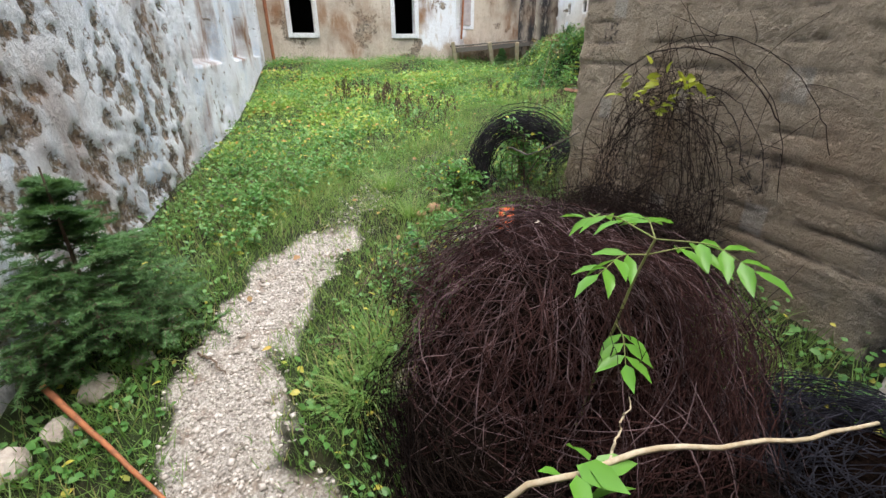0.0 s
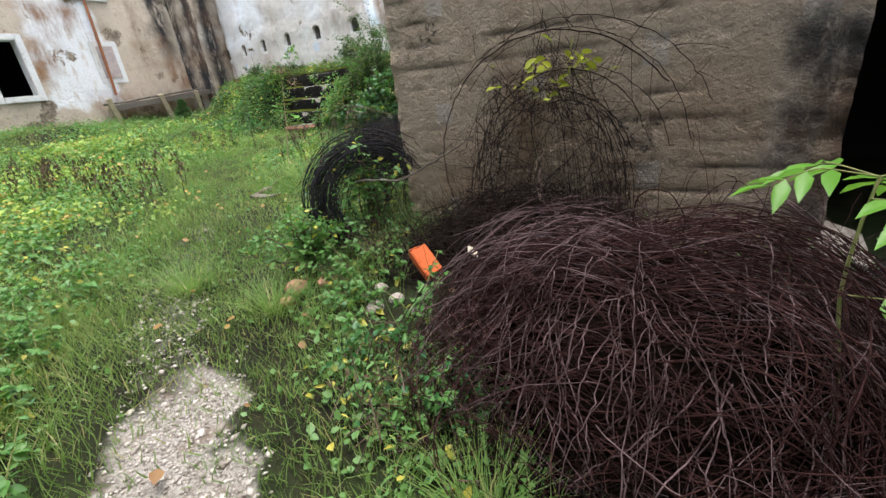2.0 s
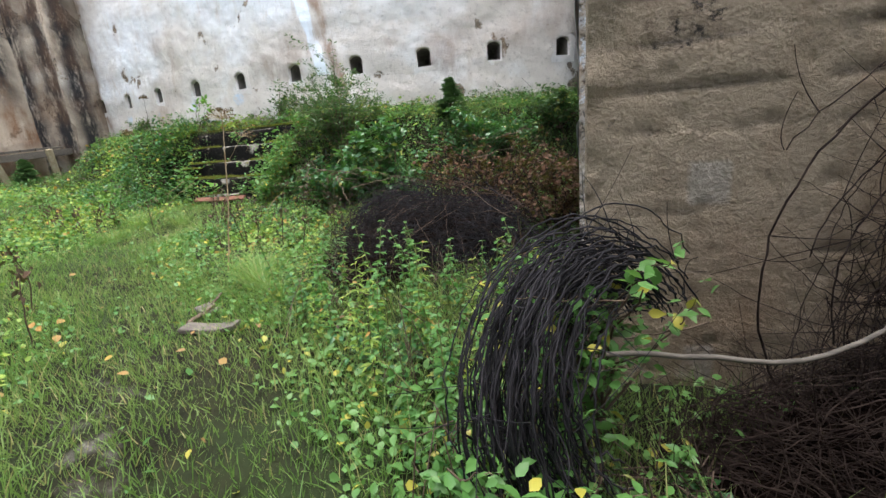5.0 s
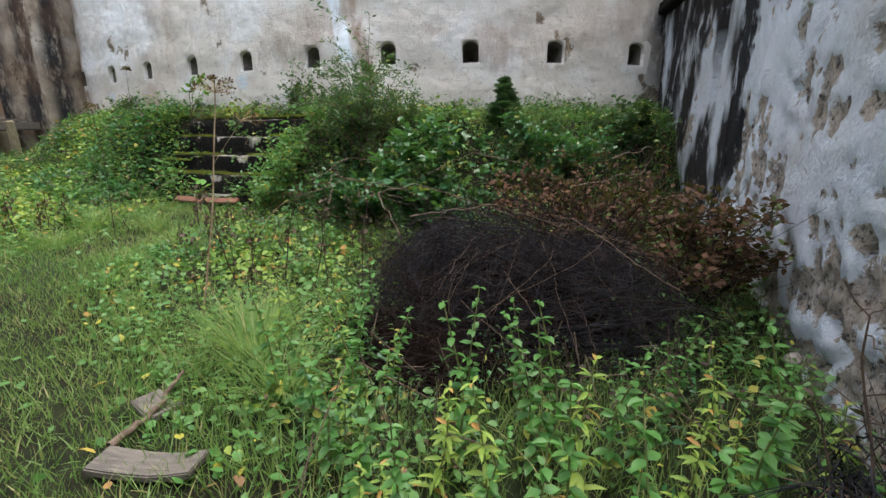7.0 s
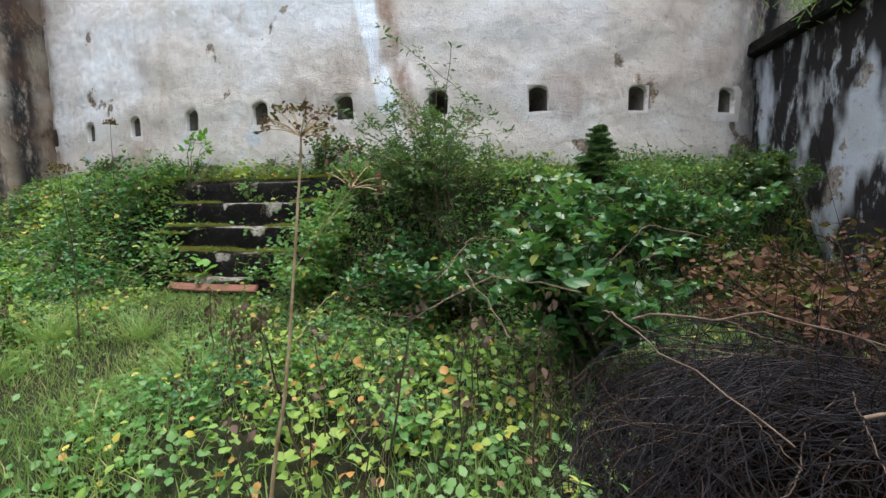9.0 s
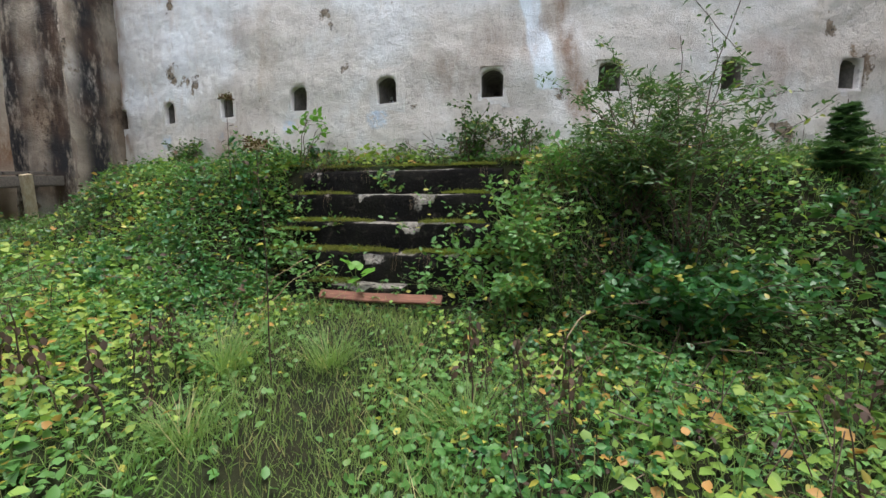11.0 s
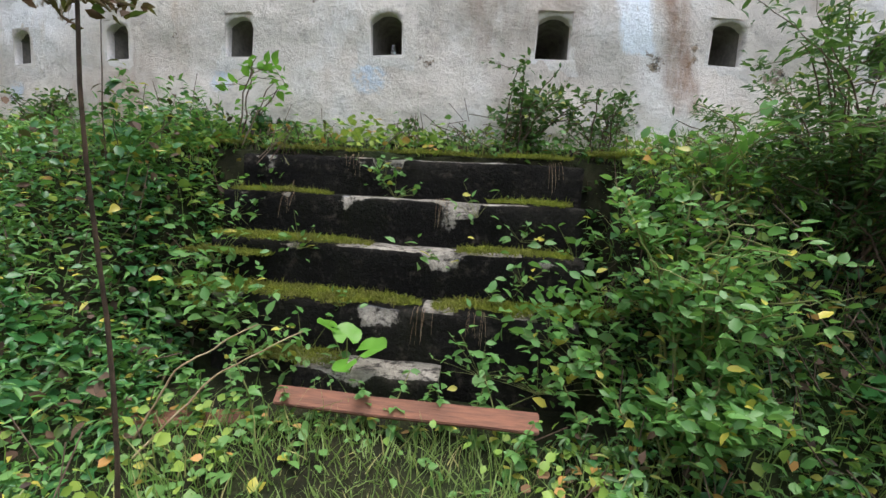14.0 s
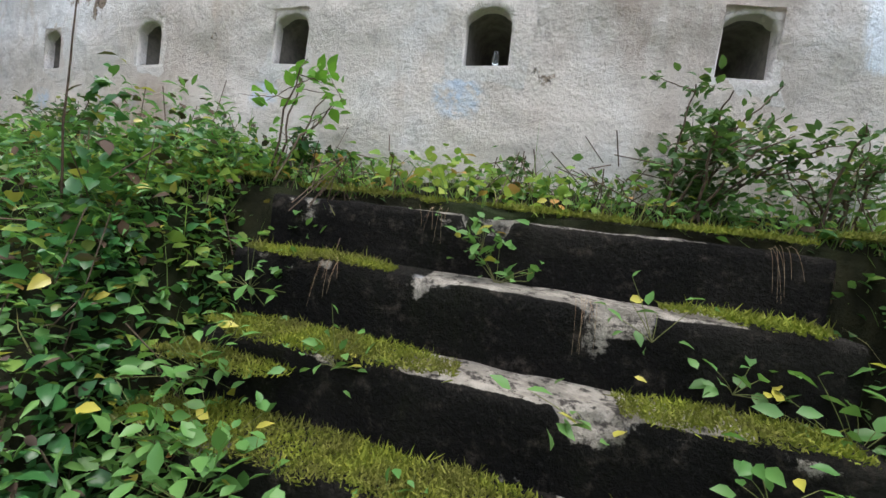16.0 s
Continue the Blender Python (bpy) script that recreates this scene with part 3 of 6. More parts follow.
# a blocked window, bricked-up windows above, corner pier, timber platform with props, down pipe
blocked = tagged(new("blocked_window"), "small blocked window with pale boards in a white surround", "window")
part("panel", bm_mesh("panel", box_bm((WX - 0.02, 5.62, 2.42), (WX + 0.035, 6.02, 3.2), 0.008, 2, 0.006), plain("faded board", (0.42, 0.36, 0.34), (0.33, 0.28, 0.27), 0.85, 8)), blocked)
part("surround", bm_mesh("surround", box_bm((WX - 0.02, 5.5, 2.3), (WX + 0.022, 6.14, 3.32), 0.01, 2, 0.006), M_FRAME), blocked)
for y0 in (3.2, 0.1, 5.4):
    red = tagged(new("bricked_window"), "upper window closed with red brick", "window", "bricked-up upper windows")
    red.matrix_world = pose(WX + 0.02, y0, 4.35)
    part("brick_infill", bm_mesh("brick_infill", box_bm((-0.05, 0, 0), (0.02, 0.8, 1.2), 0.006), M_REDFILL), red)
    for lo, hi in (((-0.05, -0.1, -0.1), (0.03, -0.003, 1.3)), ((-0.05, 0.803, -0.1), (0.03, 0.9, 1.3)), ((-0.05, 0, -0.1), (0.035, 0.8, -0.003))):
        part("surround", bm_mesh("surround", box_bm(lo, hi, 0.01), M_FRAME), red)


def pier_marks(s, z):
    j = 0.3 * fbm(s, z, 3, 40)
    return {"black": min(1, max(0, 0.75 + 1.6 * j + 0.5 * math.sin(s * 9))), "rust": 0.3 * min(1, max(0, fbm(s, z, 1, 12) * 2 + 0.3)), "worn": max(0, fbm(s, z, 1.8, 19) + 0.12), "white": 0.5 * max(0, fbm(s, z, 1.2, 51))}


wall_grid("pier", (-13.97, 9.2), (-13.97, 7.95), 0.8, 5.6, M_WINW, lambda s, z, m: 0.012 * fbm(s, z, 3, 1), pier_marks, None, 0.06, 0.4, "stained plaster corner pier", "pier")
wall_grid("pier", (-13.97, 7.95), (-14.95, 7.85), 0.8, 5.6, M_WINW, lambda s, z, m: 0.015 * fbm(s, z, 2, 1), pier_marks, None, 0.05, 0.3, "black and brown stained plaster corner pier", "pier")
plat = thing("timber_platform", "sagging timber platform along the barracks wall", "platform")
part("edge_beam", bm_mesh("edge_beam", box_bm((-0.07, -1.35, -0.07), (0.07, 1.35, 0.07), 0.012, 3, 0.01), M_GREYPLANK), plat).matrix_world = pose(-14.15, 6.55, 1.76, 4, 0, 0)
for k in range(9):
    part("deck_board", bm_mesh("deck_board", box_bm((-0.36, -0.13, -0.02), (0.36, 0.13, 0.02), 0.006), M_GREYPLANK), plat).matrix_world = pose(-14.5, 5.4 + 0.28 * k, 1.79 + 0.02 * k, 4, RNG.uniform(-1, 1), RNG.uniform(-2, 2))
for y0, lean in ((5.1, 14), (6.4, 18), (7.35, 10)):
    part("prop", bm_mesh("prop", box_bm((-0.03, -0.06, -0.7), (0.03, 0.06, 0.42), 0.006, 2, 0.006), M_BRANCH), plat, "pale leaning prop board").matrix_world = pose(-13.95, y0, 1.5, lean, 12, 0)
V, F = tubes([bend([(WX + 0.09, 5.75, 4.9), (WX + 0.09, 5.72, 3.2), (WX + 0.1, 5.66, 2.0)], 8)], 0.035, 8)
single("down_pipe", np_mesh("down_pipe", V, F, M_RUST, True), "rusty iron down pipe on the barracks wall", "pipe")

# the near rubble wall with peeling limewash and blind bays; s runs along +x
LEFT_A, LEFT_B = (-14.95, -0.68), (3.2, -2.05)


def left_marks(s, z):
    n = 0.6 * fbm(s, z, 1.3, 61, 5) + 1.1 * fbm(s, z, 6, 62)
    rough_part = min(1, max(0, (s - 8.6) / 0.8))
    m = {"worn": rough_part * max(0, min(1, 0.3 + n * 0.85 - 0.14 * (z - 1.2))) + (1 - rough_part) * max(0, n * 0.9 - 0.2)}
    m["rust"] = min(1, max(0, fbm(s, z, 0.9, 71) * 1.5 - 0.05)) * (1 - 0.5 * rough_part)
    m["white"] = min(1, max(0, fbm(s, z, 1.3, 75) * 2 + 0.2))
    m["blue"] = 0.5 * min(1, max(0, fbm(s, z, 0.9, 79) * 2 - 0.1))
    m["black"] = 0.5 * min(1, max(0, fbm(s, z, 2.4, 77) * 2.2 - 0.6)) * rough_part
    return m


def left_relief(s, z, m):
    w = min(1, max(0, (m["worn"] - 0.3) / 0.25))
    stones = 0.035 * noise.cell((s * 4.5 + 0.4 * noise.noise((s * 3, z * 3, 1)), z * 6 + 0.4 * noise.noise((s * 3, z * 3, 7)), 0)) + 0.03 * fbm(s, z, 8, 5)
    r = 0.02 * fbm(s, z, 1.2, 9) + (-0.022 + 0.35 * stones) * w
    for s0, s1 in ((6.3, 8.2), (3.4, 5.2), (1.0, 2.4)):
        if s0 < s < s1 and z > 1.55:
            r -= 0.16
    return r


wall_grid("wall_south", LEFT_A, LEFT_B, -0.3, 4.6, M_LEFT, left_relief, left_marks, None, 0.042, 0.5, "rubble stone wall with peeling white limewash and blind window bays")
V, F = tubes([bend([(WX + 0.16, -0.42, 4.4), (WX + 0.16, -0.45, 2.6), (WX + 0.2, -0.42, 1.2)], 8)], 0.05, 8)
single("rusty_pipe", np_mesh("rusty_pipe", V, F, M_RUST, True), "thick rust-brown iron pipe in the wall corner", "pipe")

# the board-marked concrete wall beside the entrance, with a dark doorway
CON_Y = 2.4


def con_marks(s, z):
    x = -0.55 - s
    j = 0.25 * fbm(s, z, 3, 81)
    m = {"worn": max(0, fbm(s, z, 1.3, 83) * 0.8 - 0.1)}
    m["black"] = min(1, max(0, (0.34 - s + j) / 0.2)) * min(1, max(0, (1.75 - z + j) / 0.3)) * 0.9
    m["white"] = 0.35 * min(1, max(0, (0.28 - abs(s - 0.18) + j) / 0.2)) * min(1, max(0, (1.15 - abs(z - 0.95) + j)))
    m["white"] = max(m["white"], 0.55 if (0.18 < (s * 1.35) % 1.0 < 0.36 and 0.2 < (z * 2.1 + 0.3 * math.floor(s * 1.35)) % 1.6 < 0.55) else 0)
    m["rust"] = 0.35 * min(1, max(0, fbm(s, z, 1, 85) * 1.6 - 0.2))
    seam = abs(((z / 0.155 + 0.05 * noise.noise((s * 0.5, z * 0.6, 2))) % 1.0) - 0.5)
    m["black"] = max(m["black"], 0.8 * max(0, 1 - seam / 0.13) * min(1, max(0, 2.2 * fbm(s, z, 2.5, 89) + 0.1)))
    return m


def con_relief(s, z, m):
    course = z / 0.155 + 0.05 * noise.noise((s * 0.5, z * 0.6, 2))
    joint = max(0, 1 - abs(abs(course - round(course)) - 0.5) / 0.15)
    holes = max(0, fbm(s, z, 14, 87, 5) - 0.25)
    edge = 0.04 * max(0, 1 - s / 0.15) * fbm(s, z, 6, 3) + 0.03 * max(0, 1 - (2.87 - s) / 0.12) * fbm(s, z, 7, 4)
    step = 0.006 * noise.cell((round(course) * 3.1, s * 0.9, 0))
    return 0.003 * fbm(s, z, 2, 88) + 0.5 * step - 0.016 * joint * max(0, 0.1 + 1.3 * fbm(s, z, 2.5, 89)) - 0.022 * holes + edge


# walls here rise unseen to 6.8 m so that they shade the wire heap
wall_grid("wall_entrance", (-0.55, CON_Y), (-3.42, CON_Y), -0.2, 6.8, M_CONC, con_relief, con_marks, None, 0.02, 0.3, "brown board-marked concrete wall, pitted, with open joints")
structure("lintel", bm_mesh("lintel", box_bm((-0.55, CON_Y, 2.3), (0.75, CON_Y + 0.4, 6.8), 0.01, 3, 0.01), M_CONC), "concrete lintel above the dark doorway", "lintel")
structure("wall_entrance_east", bm_mesh("wall_entrance_east", box_bm((0.75, CON_Y, -0.2), (2.0, CON_Y + 0.4, 6.8), 0.01, 3, 0.01), M_CONC), "brown concrete wall beside the doorway", "wall")
# added out of view: blocks light from the heap and closes the yard
structure("wall_shade", bm_mesh("wall_shade", box_bm((2.0, -2.4, -0.3), (2.4, 2.9, 6.8)), M_CONC), "added unseen wall that closes the yard and shades the heap", "wall")
# doorway chamber, its darkness put into the material's colour
for nm, lo, hi in (("interior_rear", (-1.6, 5.0, -0.1), (1.4, 5.2, 2.7)), ("interior_side", (-1.7, 2.8, -0.1), (-1.6, 5.2, 2.7)), ("interior_side", (1.3, 2.8, -0.1), (1.4, 5.0, 2.7)), ("interior_ceiling", (-1.6, 2.8, 2.6), (1.3, 5.0, 2.7))):
    structure(nm, bm_mesh(nm, box_bm(lo, hi), M_DARK), "dark chamber behind the doorway", "wall")

# the cracked pale wall with its blackened end and a mossy ledge
RW = ((-3.45, CON_Y + 0.13), (-2.86, 6.55), (-3.1, 9.25))
RL = math.hypot(0.59, 6.55 - CON_Y - 0.13)


def crack_marks(s, z):
    j = 0.7 * fbm(s, z, 1.9, 91, 5) + 0.6 * fbm(s, z, 6, 92)
    m = {"worn": max(0, min(1, 0.17 + 1.5 * j - 0.3 * (z - 1.8)))}
    m["white"] = min(1, max(0, fbm(s, z, 0.9, 93) * 2 + 0.25))
    m["blue"] = 0.55 * min(1, max(0, fbm(s, z, 0.8, 95) * 2))
    m["black"] = min(1, max(0, (0.5 - (RL - s) + 0.25 * j) / 0.12)) * min(1, max(0, (z - 1.0) / 0.4)) * 1.5
    return m


def crack_relief(s, z, m):
    w = min(1, max(0, (m["worn"] - 0.3) / 0.2))
    crack = max(0, 1 - abs(fbm(s, z, 0.8, 96, 4)) / 0.03)
    return 0.03 * fbm(s, z, 1.1, 97) - w * (0.022 - 0.02 * fbm(s, z, 9, 98)) - 0.045 * crack


def end_marks(s, z):
    j = 0.4 * fbm(s, z, 2, 99)
    return {"black": 1.4 * min(1, max(0, 0.75 + 0.2 * math.sin(s * 5 + 2) + 2.2 * fbm(s, z * 0.3, 2.6, 94))), "worn": max(0, fbm(s, z, 1.5, 90)), "rust": 0.06}


wall_grid("wall_east", RW[0], RW[1], 0.0, 3.36, M_RIGHT, crack_relief, crack_marks, None, 0.04, 0.5, "pale cracked render wall, peeling to rough concrete")
wall_grid("wall_east_end", RW[1], RW[2], 0.0, 3.36, M_RIGHT, lambda s, z, m: 0.03 * fbm(s, z, 1.5, 2) - (0.12 if 0.35 < s < 0.5 and z > 2.0 else 0), end_marks, None, 0.04, 0.4, "black-streaked end of the render wall")
ledge = tagged(new("ledge"), "mossy overhanging concrete ledge on the wall top", "ledge", kind="structure")
for (p, r) in ((RW[0], RW[1]), (RW[1], RW[2])):
    ang = math.degrees(math.atan2(r[1] - p[1], r[0] - p[0]))
    ln = math.hypot(r[0] - p[0], r[1] - p[1])
    part("coping", bm_mesh("coping", box_bm((0, -0.45, 0), (ln, 0.16, 0.16), 0.02, 4, 0.03, ln), M_STEP), ledge).matrix_world = pose(*p, 3.36, 0, 0, ang)
# added wall, set back to block the bright sky above the ledge
structure("wall_upper", bm_mesh("wall_upper", box_bm((-2.1, 2.85, 3.0), (-1.3, 9.6, 7.0)), M_CONC), "added higher wall behind the ledge that blocks the sky", "wall")
for k, (sx, sy) in enumerate(((-2.95, 7.5), (-2.75, 6.5), (-2.9, 5.4), (-3.0, 4.6))):
    n = 900
    P = np.stack([RNG.normal(sx, 0.18, n), RNG.normal(sy, 0.35, n), 3.5 + np.abs(RNG.normal(0, 0.07, n)) - 0.25 * (RNG.random(n) < 0.3) * RNG.random(n)], 1)
    V, F = scatter(BLADE_V, BLADE_F, P, RNG.uniform(0, 6.28, n), RNG.normal(0, 0.6, n), RNG.normal(0, 0.6, n), np.stack([np.full(n, 0.012), np.full(n, 0.1), RNG.uniform(0.05, 0.2, n)], 1))
    single("ledge_tuft", np_mesh("ledge_tuft", V, F, M_LAWN), "hanging moss and grass tuft on the ledge", "grass", group="tufts on the ledge")

# ---- the broad steps ----
stairs = tagged(new("stairs"), "broad crumbling concrete steps, blackened, mossy and chipped", "stairs", kind="structure")
EDGES = [(7.27, 1.89, 0.0, 0.0), (7.03, 1.64, 0.0, 0.03), (6.82, 1.375, 0.06, 0.06), (6.6, 1.12, 0.2, 0.12), (6.4, 0.86, 0.75, 0.75)]
for n, (ey, ez, cut0, cut1) in enumerate(EDGES):
    x0, x1 = STEP_X[0] + cut0, STEP_X[1] - cut1
    nx, prof = int((x1 - x0) / 0.03), []
    depth, drop = 0.62 if n == 0 else 0.42, 0.5
    prof = [(depth, 0.0), (depth * 0.5, 0.004), (0.08, 0.0), (0.03, 0.0), (0.008, -0.008), (0.0, -0.03), (0.0, -0.1), (0.005, -0.2), (0.0, -drop)]
    prof = prof[:3] + [(0.05, 0.0)] + prof[3:]
    V, mk = [], {k: [] for k in ("worn", "white", "blue", "black", "rust")}
    for a in range(nx + 1):
        x = x0 + (x1 - x0) * a / nx
        sag = 0.03 * fbm(x, n * 3.0, 0.9, 5)
        chip = max(0, fbm(x, n * 5.0, 2.6, 7) - 0.12)
        gap = 0.05 if n == 0 and abs(x + 9.12) < 0.09 else 0.0
        joint = 0.02 if n == 0 and (abs(x + 8.38) < 0.014) else 0.0
        for b, (dy, dz) in enumerate(prof):
            e = max(0, 1 - abs(b - 5) / 2.2)
            V.append((x, ey + float(bow(x)) + dy + sag * 0.6 + e * (0.06 * chip + gap + joint) + 0.006 * fbm(x, b * 0.2 + n, 7, 3), ez + dz - e * (0.07 * chip + 1.6 * gap) + sag * 0.4 + 0.006 * fbm(x, b * 0.15, 8, 9)))
            mk["worn"].append(min(0.8, 0.3 * max(0, fbm(x, b * 0.35 + n * 2.0, 3.5, 17)) * (b > 5) + 0.55 * e * (chip * 4 + 0.2) + (0.75 if b < 5 and fbm(x, n * 2.0, 1.0, 15) + 0.9 - 1.3 * abs(x + 8.7) > 0.25 else 0.1)))
            for key in ("white", "blue", "black", "rust"):
                mk[key].append(min(0.8, max(0, chip * 4 - 0.5)) * (1 if 4 <= b <= 5 else 0) if key == "white" else 0.0)
    m = len(prof)
    F = [(a * m + b, a * m + b + 1, (a + 1) * m + b + 1, (a + 1) * m + b) for a in range(nx) for b in range(m - 1)]
    for end in (0, nx):
        c = len(V)
        V.append((x0 + (x1 - x0) * end / nx, ey + float(bow(x0 + (x1 - x0) * end / nx)) + depth, ez - drop))
        for key in mk:
            mk[key].append(0.0)
        for b in range(m - 1):
            F.append((end * m + b, end * m + b + 1, c, c) if end == 0 else (end * m + b + 1, end * m + b, c, c))
    bm = bmesh.new()
    vs = [bm.verts.new(v) for v in V]
    for f in F:
        f = tuple(dict.fromkeys(f))
        bm.faces.new([vs[k] for k in f])
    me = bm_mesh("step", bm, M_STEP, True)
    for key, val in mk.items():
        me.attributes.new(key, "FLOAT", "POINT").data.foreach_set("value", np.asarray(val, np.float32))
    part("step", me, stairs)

# ---- moss and growth on the steps ----
def moss_patch(cx, cy, cz, lx, ly, label):
    n = int(26000 * lx * ly) + 300
    u, v = RNG.uniform(-1, 1, n), RNG.uniform(-1, 1, n)
    ragged = np.array([sfield(cx + p * lx / 2, cy + q * ly / 2, 7.0, 3) for p, q in zip(u, v)])
    keep = u ** 2 + v ** 4 + 1.2 * ragged < 0.8 + 0.25 * RNG.random(n)
    u, v = u[keep], v[keep]
    n = len(u)
    P = np.stack([cx + u * lx / 2, cy + v * ly / 2 + bow(cx + u * lx / 2), cz + 0.012 * np.cos(u * 1.4) + RNG.normal(0, 0.004, n) - 0.05 * np.maximum(0, -v - 0.75)], 1)
    V, F = scatter(BLADE_V, BLADE_F, P, RNG.uniform(0, 6.28, n), RNG.normal(0, 0.7, n), RNG.normal(0, 0.7, n), np.stack([RNG.uniform(0.003, 0.007, n), np.full(n, 0.012), RNG.uniform(0.008, 0.024, n) + 0.03 * (RNG.random(n) < 0.04)], 1))
    single("moss_patch", np_mesh("moss_patch", V, F, M_MOSS), label, "moss", group="moss on the steps")


for cx, cy, cz, lx, ly in ((-9.75, 7.12, 1.645, 0.65, 0.24), (-9.6, 6.9, 1.385, 0.95, 0.25), (-9.55, 6.68, 1.13, 1.2, 0.26), (-8.4, 6.7, 1.13, 0.7, 0.24), (-8.25, 7.12, 1.65, 0.5, 0.2), (-8.35, 6.9, 1.385, 0.6, 0.2), (-9.35, 6.5, 0.87, 0.5, 0.2),
                           (-9.9, 6.78, 1.3, 0.5, 0.2), (-9.15, 6.7, 1.13, 0.7, 0.2), (-8.0, 6.7, 1.14, 0.3, 0.2), (-9.7, 7.5, 1.93, 0.8, 0.45), (-8.9, 7.52, 1.93, 0.9, 0.5), (-8.2, 7.5, 1.93, 0.7, 0.5), (-7.5, 7.45, 1.97, 0.9, 0.5), (-6.5, 7.45, 1.97, 1.0, 0.5), (-10.6, 7.5, 1.96, 0.9, 0.45)):
    moss_patch(cx, cy, cz, lx, ly, "bright green moss cushion on the concrete")

# ---- loose stones, bricks and boards ----
def stone_mesh(name, size, seed, material, flat=0.7):
    bm = bmesh.new()
    bmesh.ops.create_icosphere(bm, subdivisions=2, radius=size)
    for v in bm.verts:
        v.co += noise.noise_vector(v.co * (1.6 / size) + Vector((seed, 0, 0))) * size * 0.3
        v.co.z *= flat
    return bm_mesh(name, bm, material)


def brick_thing(x, y, z, turn, tilt):
    bm = box_bm((-0.12, -0.0575, -0.0325), (0.12, 0.0575, 0.0325), 0.006, 3, 0.004, 2)
    single("brick", bm_mesh("brick", bm, M_BRICK), "clean orange clay brick lying tilted on rubble", "brick", (x, y, z), rot=(tilt, 26, turn))


brick_thing(-2.61, 1.32, 0.51, -30, 6)
for k, (x, y, s, m, lab) in enumerate(((-3.45, 1.0, 0.075, M_CLAY, "reddish clay rubble lump in the weeds"), (-3.3, 1.12, 0.06, M_CLAY, "reddish clay rubble lump in the weeds"), (-3.38, 0.85, 0.05, M_CLAY, "reddish clay rubble lump in the weeds"),
                                    (-2.78, 0.98, 0.055, M_STONE, "pale grey broken stone on the ground"), (-2.72, 1.12, 0.05, M_STONE, "pale grey broken stone on the ground"), (-2.5, 1.05, 0.06, M_STONE, "pale grey broken stone on the ground"), (-2.9, 1.2, 0.045, M_STONE, "pale grey broken stone on the ground"),
                                    (-2.3, 1.0, 0.04, M_STONE, "pale grey broken stone on the ground"), (-0.45, 2.3, 0.16, M_STONE, "large grey rubble stone by the doorway"), (-0.3, 2.05, 0.12, M_STONE, "large grey rubble stone by the doorway"), (-0.5, 2.55, 0.2, M_STONE, "large grey rubble stone by the doorway"),
                                    (-1.9, -1.25, 0.09, M_STONE, "pale rubble stone at the wall foot"), (-2.05, -1.1, 0.06, M_STONE, "pale rubble stone at the wall foot"), (-1.7, -1.35, 0.08, M_STONE, "pale rubble stone at the wall foot"), (-2.35, -1.0, 0.06, M_STONE, "pale rubble stone at the wall foot"), (-1.55, -1.5, 0.1, M_STONE, "pale rubble stone at the wall foot"),
                                    (-8.4, 1.3, 0.07, M_STONE, "white stone in the grass"), (-5.1, 0.4, 0.05, M_STONE, "white stone in the grass"), (-3.2, 4.05, 0.06, M_STONE, "pale stone among the weeds"))):
    single("stone", stone_mesh("stone", s, k * 3.1, m), lab, "stone", (x, y, on_ground(x, y) + s * 0.35), rot=(0, 0, k * 50))
mossy = thing("mossy_stone", "round stone capped with bright green moss", "stone", (-1.42, 0.2, on_ground(-1.42, 0.2) + 0.04))
part("stone", stone_mesh("stone", 0.085, 9, M_STONE, 0.9), mossy)
n = 1500
d = RNG.normal(0, 1, (n, 3))
d /= np.linalg.norm(d, axis=1)[:, None]
d = d[d[:, 2] > -0.1]
n = len(d)
V, F = scatter(BLADE_V, BLADE_F, d * (0.085, 0.085, 0.078), RNG.uniform(0, 6.28, n), RNG.normal(0, 0.8, n), RNG.normal(0, 0.8, n), np.stack([np.full(n, 0.008), np.full(n, 0.01), RNG.uniform(0.01, 0.022, n)], 1))
part("moss", np_mesh("moss", V, F, M_MOSS), mossy, "bright green moss cap")
pap = box_bm((-0.035, -0.03, 0), (0.035, 0.03, 0.012), 0.0, 4, 0.02, 4)
single("paper_scrap", bm_mesh("paper_scrap", pap, M_PAPER), "crumpled cream paper scrap on dead twigs", "litter", (-2.35, 1.45, 0.55), rot=(20, 30, 40))


def board(name, a, b, w, t, material, label, tilt=0.0):
    a, b = Vector(a), Vector(b)
    ln = (b - a).length
    bm = box_bm((0, -w / 2, -t / 2), (ln, w / 2, t / 2), 0.005, 4, 0.006, ln * 3)
    for v in bm.verts:
        v.co.z -= 0.02 * math.sin(math.pi * v.co.x / ln)
    ob = single(name, bm_mesh(name, bm, material), label, "board")
    d = b - a
    ob.matrix_world = pose(*a, 0, -math.degrees(math.asin(d.z / ln)), math.degrees(math.atan2(d.y, d.x))) @ pose(0, 0, 0, tilt, 0, 0)
    return ob


board("plank", (-9.32, 6.24, 0.83), (-8.28, 6.16, 0.845), 0.075, 0.03, M_PLANK, "weathered red-brown plank lying before the steps", 48)
board("plank", (-10.0, 6.16, 0.72), (-9.45, 6.24, 0.72), 0.07, 0.025, M_PLANK, "short red-brown plank half hidden in weeds", 30)
board("plank", (-5.95, 2.62, 0.43), (-5.58, 2.7, 0.43), 0.12, 0.03, M_GREYPLANK, "grey rotten board in trodden grass")
board("plank", (-6.15, 2.98, 0.42), (-5.95, 2.92, 0.42), 0.12, 0.03, M_GREYPLANK, "grey rotten board in trodden grass")


